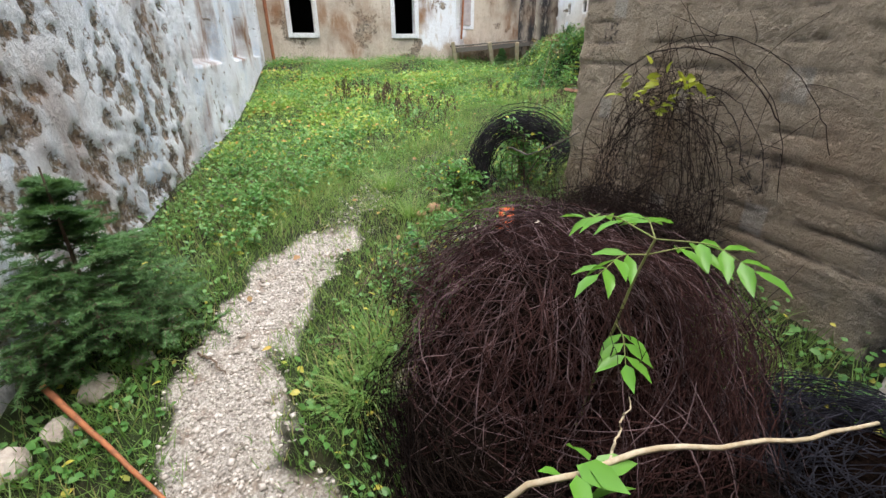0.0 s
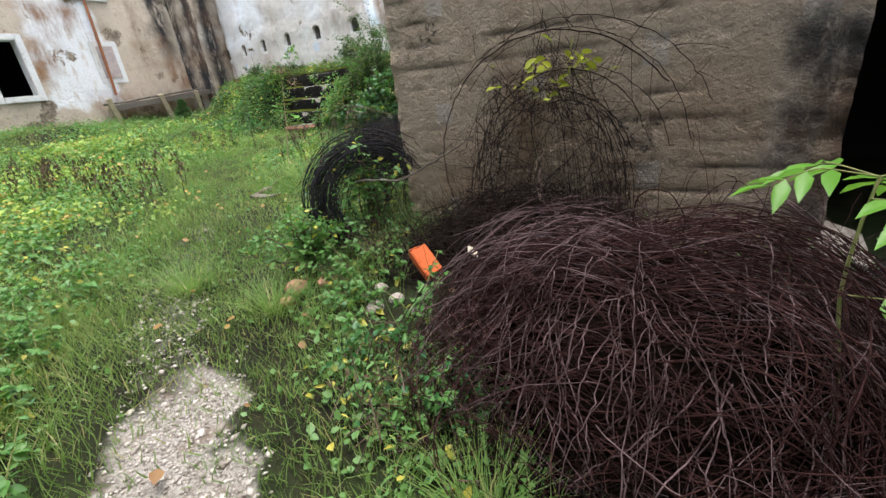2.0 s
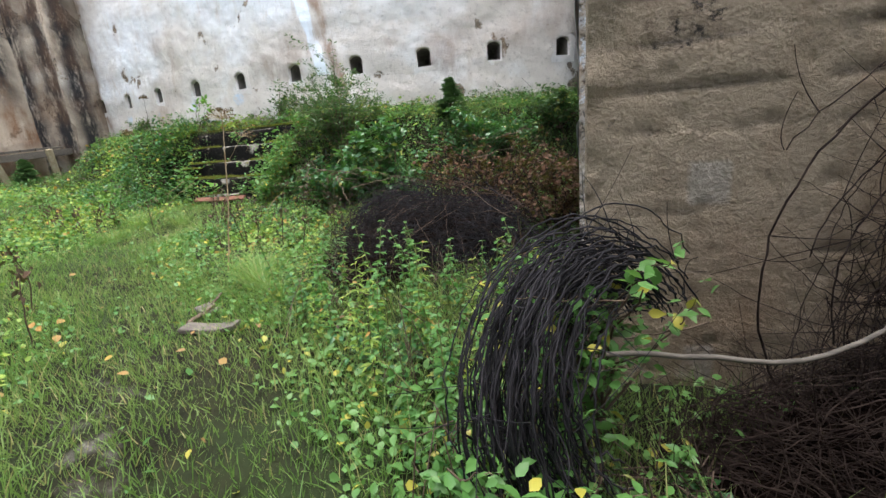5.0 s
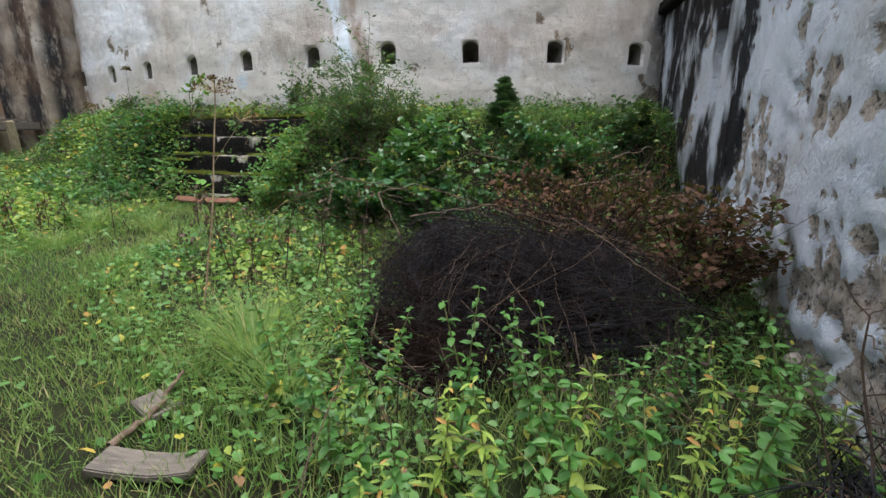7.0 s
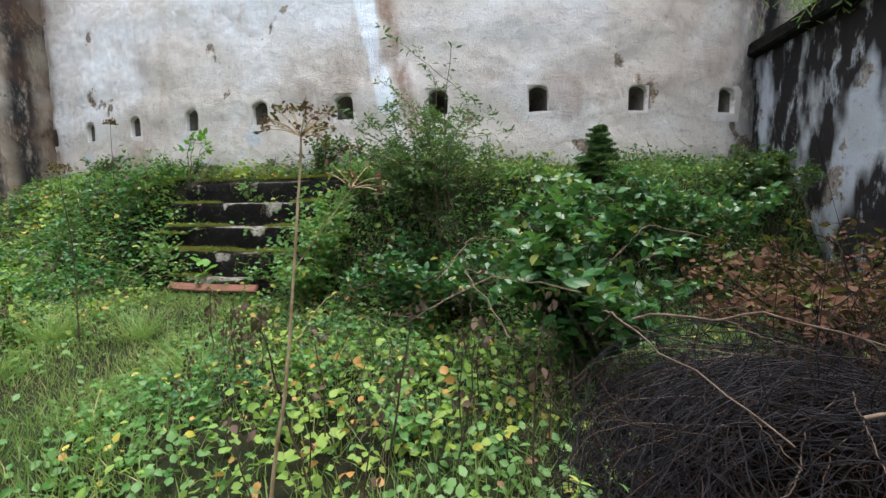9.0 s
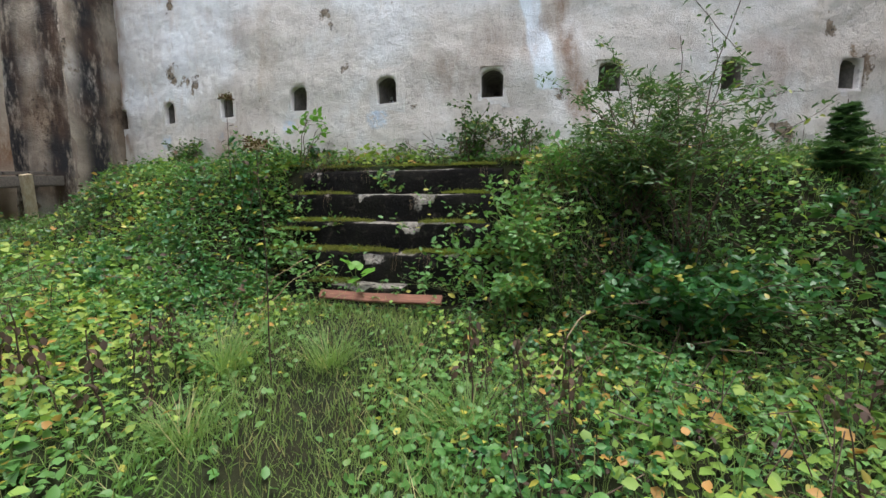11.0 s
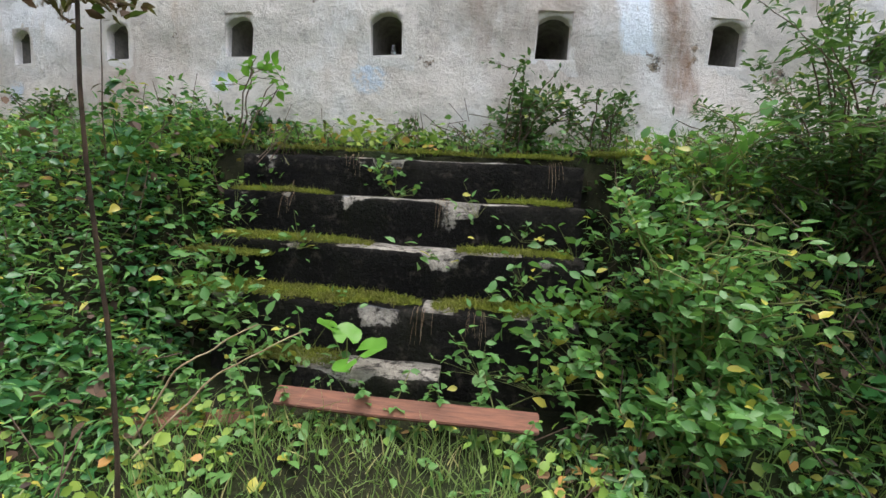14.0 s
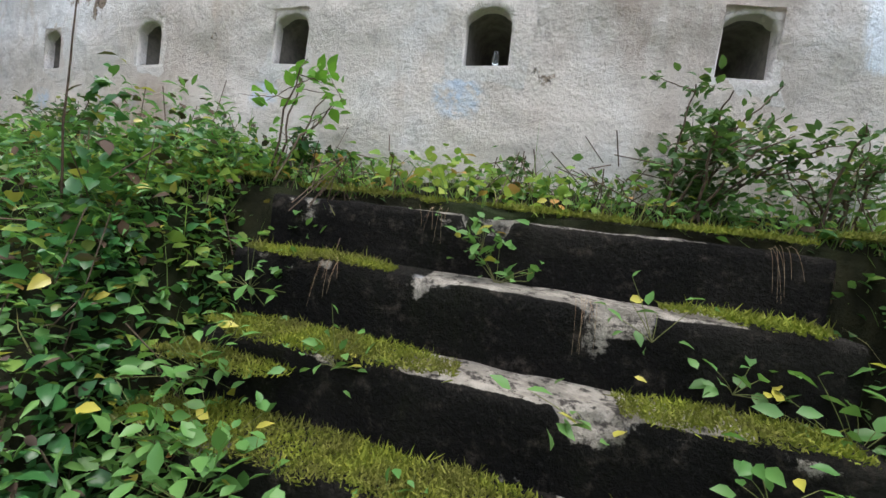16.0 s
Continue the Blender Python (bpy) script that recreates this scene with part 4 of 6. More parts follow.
def stick(name, pts, r, material, label, category="branch", jitter=0.008, twigs=0):
    """A knotty stick with thin side twigs."""
    p = bend(pts, 22, jitter)
    paths, rad = [p], [r]
    for _ in range(twigs):
        k = RNG.integers(4, 20)
        d = (p[min(21, k + 1)] - p[k - 1])
        d = d / np.linalg.norm(d) * 0.7 + RNG.normal(0, 0.35, 3)
        paths.append(bend([p[k], p[k] + d * 0.1, p[k] + d * RNG.uniform(0.15, 0.3) + (0, 0, 0.03)], 22, 0.004))
        rad.append(r * 0.4)
    V, F = tubes(paths, np.array(rad), 6, 0.45)
    return single(name, np_mesh(name, V, F, material, True), label, category)


stick("iron_pole", [(-1.84, -1.42, 0.33), (-1.5, -1.12, 0.26), (-1.05, -0.72, 0.16)], 0.016, M_RUST, "thin rust-brown iron rod leaning on stones", "rod", 0.001)
stick("dead_branch", [(-3.4, 1.72, 0.9), (-2.95, 1.68, 0.93), (-2.7, 1.72, 1.05), (-2.42, 1.75, 1.2)], 0.008, M_GREYPLANK, "pale forked bare branch across the wire tangle", twigs=4)
stick("dead_branch", [(-0.55, 0.0, 0.1), (-0.34, 0.16, 0.9), (-0.27, 0.44, 1.0), (-0.2, 0.66, 0.99), (-0.14, 0.9, 1.04)], 0.0085, M_BRANCH, "greenish bare branch leaning over the wire", jitter=0.005, twigs=1)
stick("stick", [(-5.97, 2.68, 0.43), (-6.0, 2.9, 0.43), (-6.1, 3.14, 0.47)], 0.017, M_TWIG, "grey stick lying on the trodden grass", twigs=1)
stick("stick", [(-2.0, -0.82, 0.24), (-1.88, -0.72, 0.25), (-1.75, -0.66, 0.25)], 0.007, M_TWIG, "short twig lying on the gravel")
for k in range(9):
    x, y = (-5.2 + RNG.normal(0, 0.7), 4.6 + RNG.normal(0, 0.5)) if k < 6 else (-5.7 + RNG.normal(0, 0.2), 5.0 + RNG.normal(0, 0.3))
    a = RNG.uniform(0, 6.28)
    z = on_ground(x, y) + 0.75 + RNG.uniform(-0.1, 0.2)
    stick("dead_branch", [(x, y, z), (x + 0.4 * math.cos(a), y + 0.4 * math.sin(a), z + 0.08), (x + 0.85 * math.cos(a + 0.4), y + 0.85 * math.sin(a + 0.4), z - 0.08)], 0.0045, M_TWIG, "thin dry branch lying on the brush pile", twigs=3)

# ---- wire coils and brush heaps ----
# Solid dome added inside a heap: hides the grass, its black gives the inner shade.
def shade_core(c, r, name="litter", k=0.8):
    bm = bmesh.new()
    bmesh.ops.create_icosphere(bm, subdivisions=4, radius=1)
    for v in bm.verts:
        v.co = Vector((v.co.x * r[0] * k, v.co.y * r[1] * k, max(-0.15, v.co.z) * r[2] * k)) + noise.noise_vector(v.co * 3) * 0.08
    return bm_mesh(name, bm, M_CORE_SHADE, True)


def heap(name, label, c, r, material, loops, hang, stray, seed, rad=0.0028, core=True, colour2=None, cat="wire coil", reach=1.0, upright=0.0, drop=1.35, wild=0.003):
    """A dome of sprung wire: coiled loops, strands hanging over the crown, and stray ends."""
    g = np.random.default_rng(seed)
    ob = thing(name, label, cat, c)
    r = np.array(r)
    P = 40
    t = np.linspace(0, 1, P)[None]
    lump = lambda a, b: 1 + 0.09 * np.sin(2 * a + seed) + 0.06 * np.sin(5 * a + 3 * b + seed)
    a0, lat = g.uniform(0, 6.28, (loops, 1)), np.abs(g.normal(0.3, 0.36, (loops, 1)))
    ang = a0 + t * g.uniform(1.0, 4.6, (loops, 1))
    lat = lat + g.uniform(0.05, 0.5, (loops, 1)) * np.sin(ang * g.uniform(0.7, 2.2, (loops, 1)) + g.uniform(0, 6.28, (loops, 1)))
    k = g.uniform(0.78, 1.06, (loops, 1)) * lump(ang, lat) + 0.04 * np.sin(ang * 3 + a0)
    A = np.stack([k * np.cos(lat) * np.cos(ang), k * np.cos(lat) * np.sin(ang), k * np.sin(lat)], -1)
    lean = np.where(np.arange(loops) < upright * loops, g.normal(1.1, 0.3, loops), 0.0)[:, None]
    A = np.stack([A[:, :, 0], A[:, :, 1] * np.cos(lean) - A[:, :, 2] * np.sin(lean), A[:, :, 1] * np.sin(lean) + A[:, :, 2] * np.cos(lean)], -1)
    A[:, :, 2] = np.maximum(A[:, :, 2], 0.0)
    A = A * r
    T1 = tubes(A + np.cumsum(g.normal(0, wild, A.shape), 1), g.uniform(0.6, 1.4, loops) * rad, 4)
    crown = g.normal(0, 0.38, (hang, 1, 2))
    az = np.arctan2(crown[:, :, 1], crown[:, :, 0]) + g.normal(0, 0.5, (hang, 1))
    out = np.linalg.norm(crown, axis=2)
    s = out * 0.9 + t * g.uniform(0.5, drop, (hang, 1))
    az2 = az + g.normal(0, 0.35, (hang, 1)) * np.sin(t * 2.5)
    el2 = np.clip(1.57 - s * 1.25, -0.05, 1.57)
    k = (g.uniform(0.84, 1.08, (hang, 1)) + g.uniform(0, 0.16, (hang, 1)) * t ** 2) * lump(az2, el2)
    B = np.stack([k * np.cos(el2) * np.cos(az2), k * np.cos(el2) * np.sin(az2), np.maximum(0, k * np.sin(el2))], -1) * r
    T2 = tubes(B + np.cumsum(g.normal(0, 0.0035, B.shape), 1), g.uniform(0.5, 1.4, hang) * rad, 4)
    d = g.normal(0, 1, (stray, 3))
    d[:, 2] = np.abs(d[:, 2])
    d /= np.linalg.norm(d, axis=1)[:, None]
    s0 = d * r * g.uniform(0.75, 1.0, (stray, 1))
    w = g.normal(0, 0.8, (stray, 3)) + d * 0.5
    w /= np.linalg.norm(w, axis=1)[:, None]
    ln = g.uniform(0.06, 0.34, (stray, 1, 1)) * reach
    u = np.linspace(0, 1, 12)[None, :, None]
    C = s0[:, None] + u * w[:, None] * ln + (u ** 2) * g.normal(0, 0.1, (stray, 1, 3)) + np.cumsum(g.normal(0, 0.004, (stray, 12, 3)), 1)
    C[:, :, 2] = np.maximum(C[:, :, 2], 0.01)
    T3 = tubes(C, g.uniform(0.5, 1.2, stray) * rad, 4, 0.5)
    tagged(part("strand", np_mesh("strand", *join([T1, T3]), material, True), ob), kind="stuff")
    tagged(part("hanging_strand", np_mesh("hanging_strand", *T2, colour2 or material, True), ob), kind="stuff")
    # the litter part is this added core, dark in place of inner shade
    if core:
        part("litter", shade_core(c, r), ob, "added dark core for the shade inside the coil")
    return ob


M_WIRE2 = plain("grey-violet weathered wire", (0.16, 0.11, 0.115), (0.012, 0.006, 0.0058), 0.75, 5, spec=0.06)
M_DTWIG = plain("dark twig", (0.012, 0.008, 0.007), (0.045, 0.032, 0.027), 0.9, 9, spec=0.05)
# twig tone taken near black, for the shade below the wire heap's overhang
M_SHADE_TWIG = plain("twig toned black for shade", (0.004, 0.0032, 0.003), (0.014, 0.01, 0.0085), 1.0, 9, spec=0.0)
heap("wire_coil", "big sprung heap of rust-brown wire coils", (-1.36, 1.0, 0.1), (0.92, 0.86, 0.86), M_WIRE, 900, 260, 1000, 1, 0.0018, colour2=M_WIRE2, upright=0.65, drop=0.95)
heap("wire_coil", "loose grey-violet wire loops sprung over the rusty heap", (-1.36, 1.0, 0.12), (0.93, 0.87, 0.87), M_WIRE2, 130, 60, 120, 21, 0.0016, core=False, colour2=M_WIRE2, upright=0.8, drop=0.9)
heap("wire_coil", "low heap of dull grey wire by the doorway", (-0.12, 1.6, 0.1), (0.62, 0.6, 0.5), plain("dull grey wire", (0.006, 0.006, 0.008), (0.03, 0.03, 0.04), 0.7, 7, spec=0.08), 380, 220, 260, 2, 0.002)
# strands coloured black here to give the dark hollow under the big heap
heap("wire_coil", "collapsed heap of wire beside the path, toned black as shade", (-0.5, 0.85, 0.05), (0.62, 0.55, 0.48), M_SHADE_TWIG, 420, 240, 400, 7, 0.0018, colour2=M_SHADE_TWIG)
heap("wire_coil", "blackened wire heap among the nettles", (-4.64, 4.35, 0.34), (0.95, 0.8, 0.66), M_WIREB, 620, 200, 1800, 3, 0.0019, upright=0.6, wild=0.011, reach=1.5, colour2=plain("dark grey wire", (0.008, 0.007, 0.008), (0.045, 0.04, 0.047), 0.75, 7, spec=0.04))
heap("brush_heap", "heap of tangled brown twigs against the concrete wall", (-2.15, 2.02, 0.25), (0.95, 0.34, 0.55), M_DTWIG, 260, 120, 1100, 4, 0.0019, colour2=M_DTWIG, cat="brush heap", reach=1.2)
# twigs at the heap's foot carry the shade of its overhang in their colour
heap("brush_heap", "matted twigs under the wire heap, toned black as its shade", (-1.15, 0.55, 0.06), (0.85, 0.6, 0.46), M_SHADE_TWIG, 320, 120, 700, 16, 0.002, colour2=M_SHADE_TWIG, cat="brush heap", reach=1.2)
heap("brush_heap", "tall arching tangle of bare twigs on the concrete wall", (-2.12, 2.16, 0.3), (0.62, 0.2, 1.35), M_DTWIG, 60, 60, 700, 17, 0.0017, core=False, colour2=M_DTWIG, cat="brush heap", reach=1.1)
heap("brush_heap", "low dark thorny twigs before the blackened wire", (-4.95, 3.7, 0.32), (0.7, 0.45, 0.36), M_DTWIG, 140, 120, 900, 18, 0.0019, colour2=M_SHADE_TWIG, cat="brush heap", reach=1.2)
heap("brush_heap", "dark twigs and litter on the ground before the brick", (-2.45, 1.1, 0.16), (0.5, 0.4, 0.12), M_DTWIG, 120, 60, 500, 24, 0.0019, colour2=M_SHADE_TWIG, cat="brush heap", reach=1.1)
heap("brush_heap", "tangle of thin dry twigs over the blackened wire", (-4.6, 4.4, 0.5), (1.05, 0.85, 0.55), M_DTWIG, 40, 40, 900, 28, 0.0019, core=False, colour2=M_TWIG, cat="brush heap", reach=2.2, wild=0.01)
heap("brush_heap", "low litter of dark twigs around the brick", (-2.75, 1.75, 0.2), (0.7, 0.55, 0.26), M_DTWIG, 180, 120, 900, 14, 0.0021, colour2=M_DTWIG, cat="brush heap", reach=1.3)


def ring_coil(name, label, c, R, w, turn, tilt, n, material, seed, arc=(0.0, 6.283), rad=0.004, loose=0.06):
    """A standing coil: a bundle of rings, some sprung loose."""
    g = np.random.default_rng(seed)
    ob = thing(name, label, "wire coil", c)
    P = 44
    t = np.linspace(0, 1, P)[None]
    a = arc[0] + g.uniform(-0.35, 0.35, (n, 1)) + t * (arc[1] - arc[0]) * g.uniform(0.75, 1.05, (n, 1))
    k = R * (1 + g.normal(0, loose, (n, 1)) + 0.04 * np.sin(a * 2 + g.uniform(0, 6.28, (n, 1))))
    y = g.uniform(-w, w, (n, 1)) + 0.05 * np.sin(a + g.uniform(0, 6.28, (n, 1)))
    A = np.stack([k * np.cos(a), y, k * np.sin(a)], -1)
    A = A @ np.array(Euler((radians(tilt), 0, radians(turn))).to_matrix()).T
    V, F = tubes(A + g.normal(0, 0.004, A.shape), g.uniform(0.7, 1.4, n) * rad, 4)
    m = max(4, int(n * 1.6)) if n > 40 else (n * 14 if n > 4 else 2)
    b0 = A[g.integers(0, n, m), g.integers(0, P, m)]
    u = np.linspace(0, 1, 8)[None, :, None]
    C = b0[:, None] + u * g.normal(0, 0.13, (m, 1, 3)) + u ** 2 * g.normal(0, 0.07, (m, 1, 3))
    V, F = join([(V, F), tubes(C, rad * 0.7, 4, 0.5)])
    tagged(part("strand", np_mesh("strand", V, F, material, True), ob), kind="stuff")
    return ob


ring_coil("wire_ring", "standing coil of black wire with weeds growing through", (-3.4, 1.85, 0.72), 0.38, 0.13, 52, -16, 130, M_WIREB, 5, (0.7, 4.2), 0.0026, 0.2)
ring_coil("wire_ring", "small black wire coil below the pale wall", (-3.62, 2.62, 0.5), 0.27, 0.12, 70, -10, 60, M_WIREB, 15, (0.2, 3.3), 0.0026, 0.22)
ring_coil("wire_ring", "upright coil of brown wire leaning on the concrete wall", (-2.05, 2.2, 0.9), 0.6, 0.07, 0, -3, 7, M_DTWIG, 6, (0.3, 3.2), 0.003, 0.3)
ring_coil("wire_ring", "thin loose wire loop sticking out of the heap", (-1.72, 1.4, 1.02), 0.2, 0.02, 20, -30, 2, M_TWIG, 8, (0.8, 3.9), 0.0018, 0.05)


# ---- plants ----
def leaf_mass(P, size, flat=0.5, TV=LEAF_V, g=RNG, up=0.3):
    n = len(P)
    return scatter(TV, LEAF_F, P, g.uniform(0, 6.28, n), g.normal(up, flat, n), g.normal(0, flat, n), g.uniform(0.6, 1.25, n) * size)


def shrub(name, label, c, height, spread, stems, leaves, size, m_leaf, m_stem, seed, TV=LEAF_V, lean=(0, 0), cat="shrub", rad=0.007, low=0.15, group=""):
    """Many stems from one foot, with side twigs, leaves set along them."""
    g = np.random.default_rng(seed)
    ob = thing(name, label, cat, c, group)
    paths = []
    for _ in range(stems):
        a, h, s = g.uniform(0, 6.28), height * g.uniform(0.55, 1.0), spread * math.sqrt(g.random())
        top = np.array((s * math.cos(a) + lean[0], s * math.sin(a) + lean[1], h * (1 - 0.35 * (s / spread) ** 2)))
        f = g.normal(0, 0.05, 3) * (1, 1, 0)
        p = bend([f, f + top * (0.25, 0.25, 0.45), f + top * (0.65, 0.65, 0.85), f + top * (1.05, 1.05, 1)], 12, 0.012, g)
        paths.append(p)
        for _ in range(3):
            k = g.integers(3, 11)
            d = g.normal(0, 1, 3) * (1, 1, 0.5) + (0, 0, 0.4)
            paths.append(bend([p[k], p[k] + d * 0.08 * height, p[k] + d * 0.16 * height], 12, 0.006, g))
    paths = np.array(paths)
    r = np.where(np.arange(len(paths)) % 4 == 0, rad, rad * 0.45)
    V, F = tubes(paths, r, 5, 0.35)
    part("stem", np_mesh("stem", V, F, m_stem, True), ob)
    k = g.integers(0, len(paths), leaves)
    u = g.uniform(low, 1, leaves) * 11
    i = np.clip(u.astype(int), 0, 10)
    P = paths[k, i] + (paths[k, i + 1] - paths[k, i]) * (u - i)[:, None] + g.normal(0, 0.025, (leaves, 3))
    V, F = leaf_mass(P, size, 0.55, TV, g)
    part("foliage", np_mesh("foliage", V, F, m_leaf), ob)
    return ob


def conifer(name, label, c, height, spread, seed):
    """Young spruce: leader, whorls of drooping boughs, rows of needles."""
    g = np.random.default_rng(seed)
    ob = thing(name, label, "conifer", c)
    V, F = tubes([bend([(0, 0, 0), (0.01, 0, height * 0.5), (0, 0.01, height)], 10)], 0.012 * height + 0.004, 6, 0.25)
    part("trunk", np_mesh("trunk", V, F, M_TWIG, True), ob)
    boughs = []
    n_wh = int(15 + height * 5)
    for w in range(n_wh):
        z = height * (0.06 + 0.88 * w / n_wh)
        ln = spread * (1 - w / n_wh) ** 0.8 + 0.04
        for _ in range(8):
            a = g.uniform(0, 6.28)
            l = ln * g.uniform(0.45, 1.1)
            z = height * (0.06 + 0.88 * w / n_wh) + g.normal(0, 0.02)
            b = bend([(0, 0, z), (0.5 * l * math.cos(a), 0.5 * l * math.sin(a), z + 0.1 * l), (l * math.cos(a), l * math.sin(a), z + g.uniform(-0.05, 0.35) * l)], 10, 0.004, g)
            boughs.append(b)
            for sgn in (-1, 1):
                for q in (4, 6, 8):
                    d = np.array((math.cos(a + sgn * 0.8), math.sin(a + sgn * 0.8), -0.05)) * l * 0.35
                    boughs.append(bend([b[q], b[q] + d * 0.5, b[q] + d], 10, 0.003, g))
    boughs = np.array(boughs)
    V, F = tubes(boughs, 0.0022, 4, 0.4)
    part("bough", np_mesh("bough", V, F, M_TWIG, True), ob)
    B, m = len(boughs), 80
    k = np.repeat(np.arange(B), m)
    u = g.uniform(0.1, 1, B * m) * 9
    i = np.clip(u.astype(int), 0, 8)
    d = boughs[k, i + 1] - boughs[k, i]
    P = boughs[k, i] + d * (u - i)[:, None]
    yaw = np.arctan2(d[:, 1], d[:, 0]) - np.pi / 2 + g.choice([-1, 1], B * m) * g.uniform(0.4, 1.1, B * m)
    V, F = scatter(NEEDLE_V, NEEDLE_F, P, yaw, g.normal(0.1, 0.4, B * m), g.normal(0, 0.5, B * m), np.stack([np.full(B * m, 0.026), g.uniform(0.02, 0.04, B * m), np.full(B * m, 0.02)], 1))
    part("needles", np_mesh("needles", V, F, M_NEEDLE), ob)
    return ob


conifer("spruce_sapling", "bushy young spruce against the rubble wall", (-2.2, -1.28, on_ground(-2.2, -1.28)), 1.05, 0.5, 31)
conifer("spruce_sapling", "small dark spruce sapling on the bank", (-5.15, 7.29, on_ground(-5.15, 7.29)), 0.62, 0.2, 32)
conifer("spruce_sapling", "tiny spruce sapling by the timber platform", (-13.6, 6.6, on_ground(-13.6, 6.6)), 0.55, 0.22, 33)

shrub("bush", "large fine-leaved green bush on the bank", (-6.85, 6.80, on_ground(-6.85, 6.80) - 0.2), 1.25, 0.85, 46, 9000, 0.055, M_SHRUB, M_TWIG, 41, LONG_V)
shrub("bush", "tall thin shoots of willow by the steps", (-6.55, 6.5, on_ground(-6.55, 6.5)), 2.0, 0.7, 12, 1100, 0.06, M_SHRUB, M_TWIG, 42, LONG_V, rad=0.006)
shrub("bush", "glossy-leaved shrub above the brush", (-5.5, 5.3, on_ground(-5.5, 5.3)), 1.3, 0.55, 34, 3600, 0.085, M_GLOSSY, M_TWIG, 43)
shrub("bush", "leafy shrub on the bank below the loopholes", (-4.7, 6.89, on_ground(-4.7, 6.89)), 0.95, 0.8, 36, 4200, 0.065, M_IVY, M_TWIG, 44)
shrub("bush", "low green shrub beside the pale wall", (-3.6, 7.58, on_ground(-3.6, 7.58)), 0.65, 0.5, 24, 2200, 0.06, M_SHRUB, M_TWIG, 45)
shrub("bush", "loose shrub growing against the loophole wall", (-8.35, 7.56, on_ground(-8.35, 7.56)), 0.62, 0.28, 14, 900, 0.05, M_SHRUB, M_TWIG, 46, lean=(0.1, -0.05))
shrub("bush", "loose shrub growing against the loophole wall", (-7.75, 7.58, on_ground(-7.75, 7.58)), 0.5, 0.25, 10, 420, 0.045, M_SHRUB, M_TWIG, 47)
shrub("bush", "small shrub under the far loopholes", (-12.35, 8.21, on_ground(-12.35, 8.21)), 0.5, 0.3, 12, 500, 0.05, M_SHRUB, M_TWIG, 48)
shrub("sapling", "thin sapling on the terrace edge", (-10.15, 7.59, on_ground(-10.15, 7.59)), 0.8, 0.3, 4, 60, 0.085, M_BRIGHT, M_TWIG, 49, lean=(0.12, 0), low=0.4, cat="sapling")
shrub("raspberry_cane", "leafy raspberry canes at the side of the steps", (-7.65, 6.35, on_ground(-7.65, 6.35)), 0.8, 0.38, 18, 1000, 0.055, M_HERB, M_GREENSTEM, 50)
shrub("raspberry_cane", "leafy raspberry canes at the side of the steps", (-7.75, 6.15, on_ground(-7.75, 6.15)), 0.5, 0.3, 14, 700, 0.058, M_HERB, M_GREENSTEM, 51)
shrub("raspberry_cane", "tall leafy canes with broad leaflets beside the steps", (-7.7, 6.6, on_ground(-7.7, 6.6)), 0.6, 0.35, 12, 260, 0.065, M_BROADLEAF, M_GREENSTEM, 151)
shrub("raspberry_cane", "tall leafy canes with broad leaflets beside the steps", (-7.4, 6.8, on_ground(-7.4, 6.8)), 0.6, 0.35, 12, 220, 0.065, M_BROADLEAF, M_GREENSTEM, 152)
shrub("bramble", "dark bramble mass under the bush", (-6.6, 6.15, on_ground(-6.6, 6.15)), 0.75, 0.75, 30, 3000, 0.065, M_IVY, M_TWIG, 52)
shrub("brown_bush", "rust-brown withered bush over the brush heap", (-4.1, 5.25, on_ground(-4.1, 5.25)), 0.95, 0.95, 60, 4200, 0.05, M_BROWNLEAF, M_DTWIG, 53)
shrub("brown_bush", "rust-brown withered bush beside the pale wall", (-3.55, 4.6, on_ground(-3.55, 4.6)), 0.7, 0.6, 36, 2200, 0.05, M_BROWNLEAF, M_DTWIG, 54)
shrub("bramble", "green bramble shoots along the concrete corner", (-3.5, 1.95, 0.35), 0.9, 0.4, 16, 700, 0.05, M_HERB, M_TWIG, 55)
shrub("bramble", "green bramble shoots in front of the wire ring", (-3.55, 1.25, 0.35), 0.5, 0.35, 18, 900, 0.05, M_HERB, M_TWIG, 56)
shrub("climbing_shrub", "yellow-leaved twigs above the wire ring", (-2.1, 2.2, 1.25), 0.5, 0.4, 6, 45, 0.075, M_YELLOW, M_TWIG, 57, lean=(0.1, -0.1), low=0.5, rad=0.004)
shrub("bare_shrub", "bare dark thorny shrub against the pale wall", (-3.62, 2.72, 0.4), 0.95, 0.35, 8, 30, 0.03, M_DEADLEAF, M_DEADSTEM, 58, rad=0.0045)

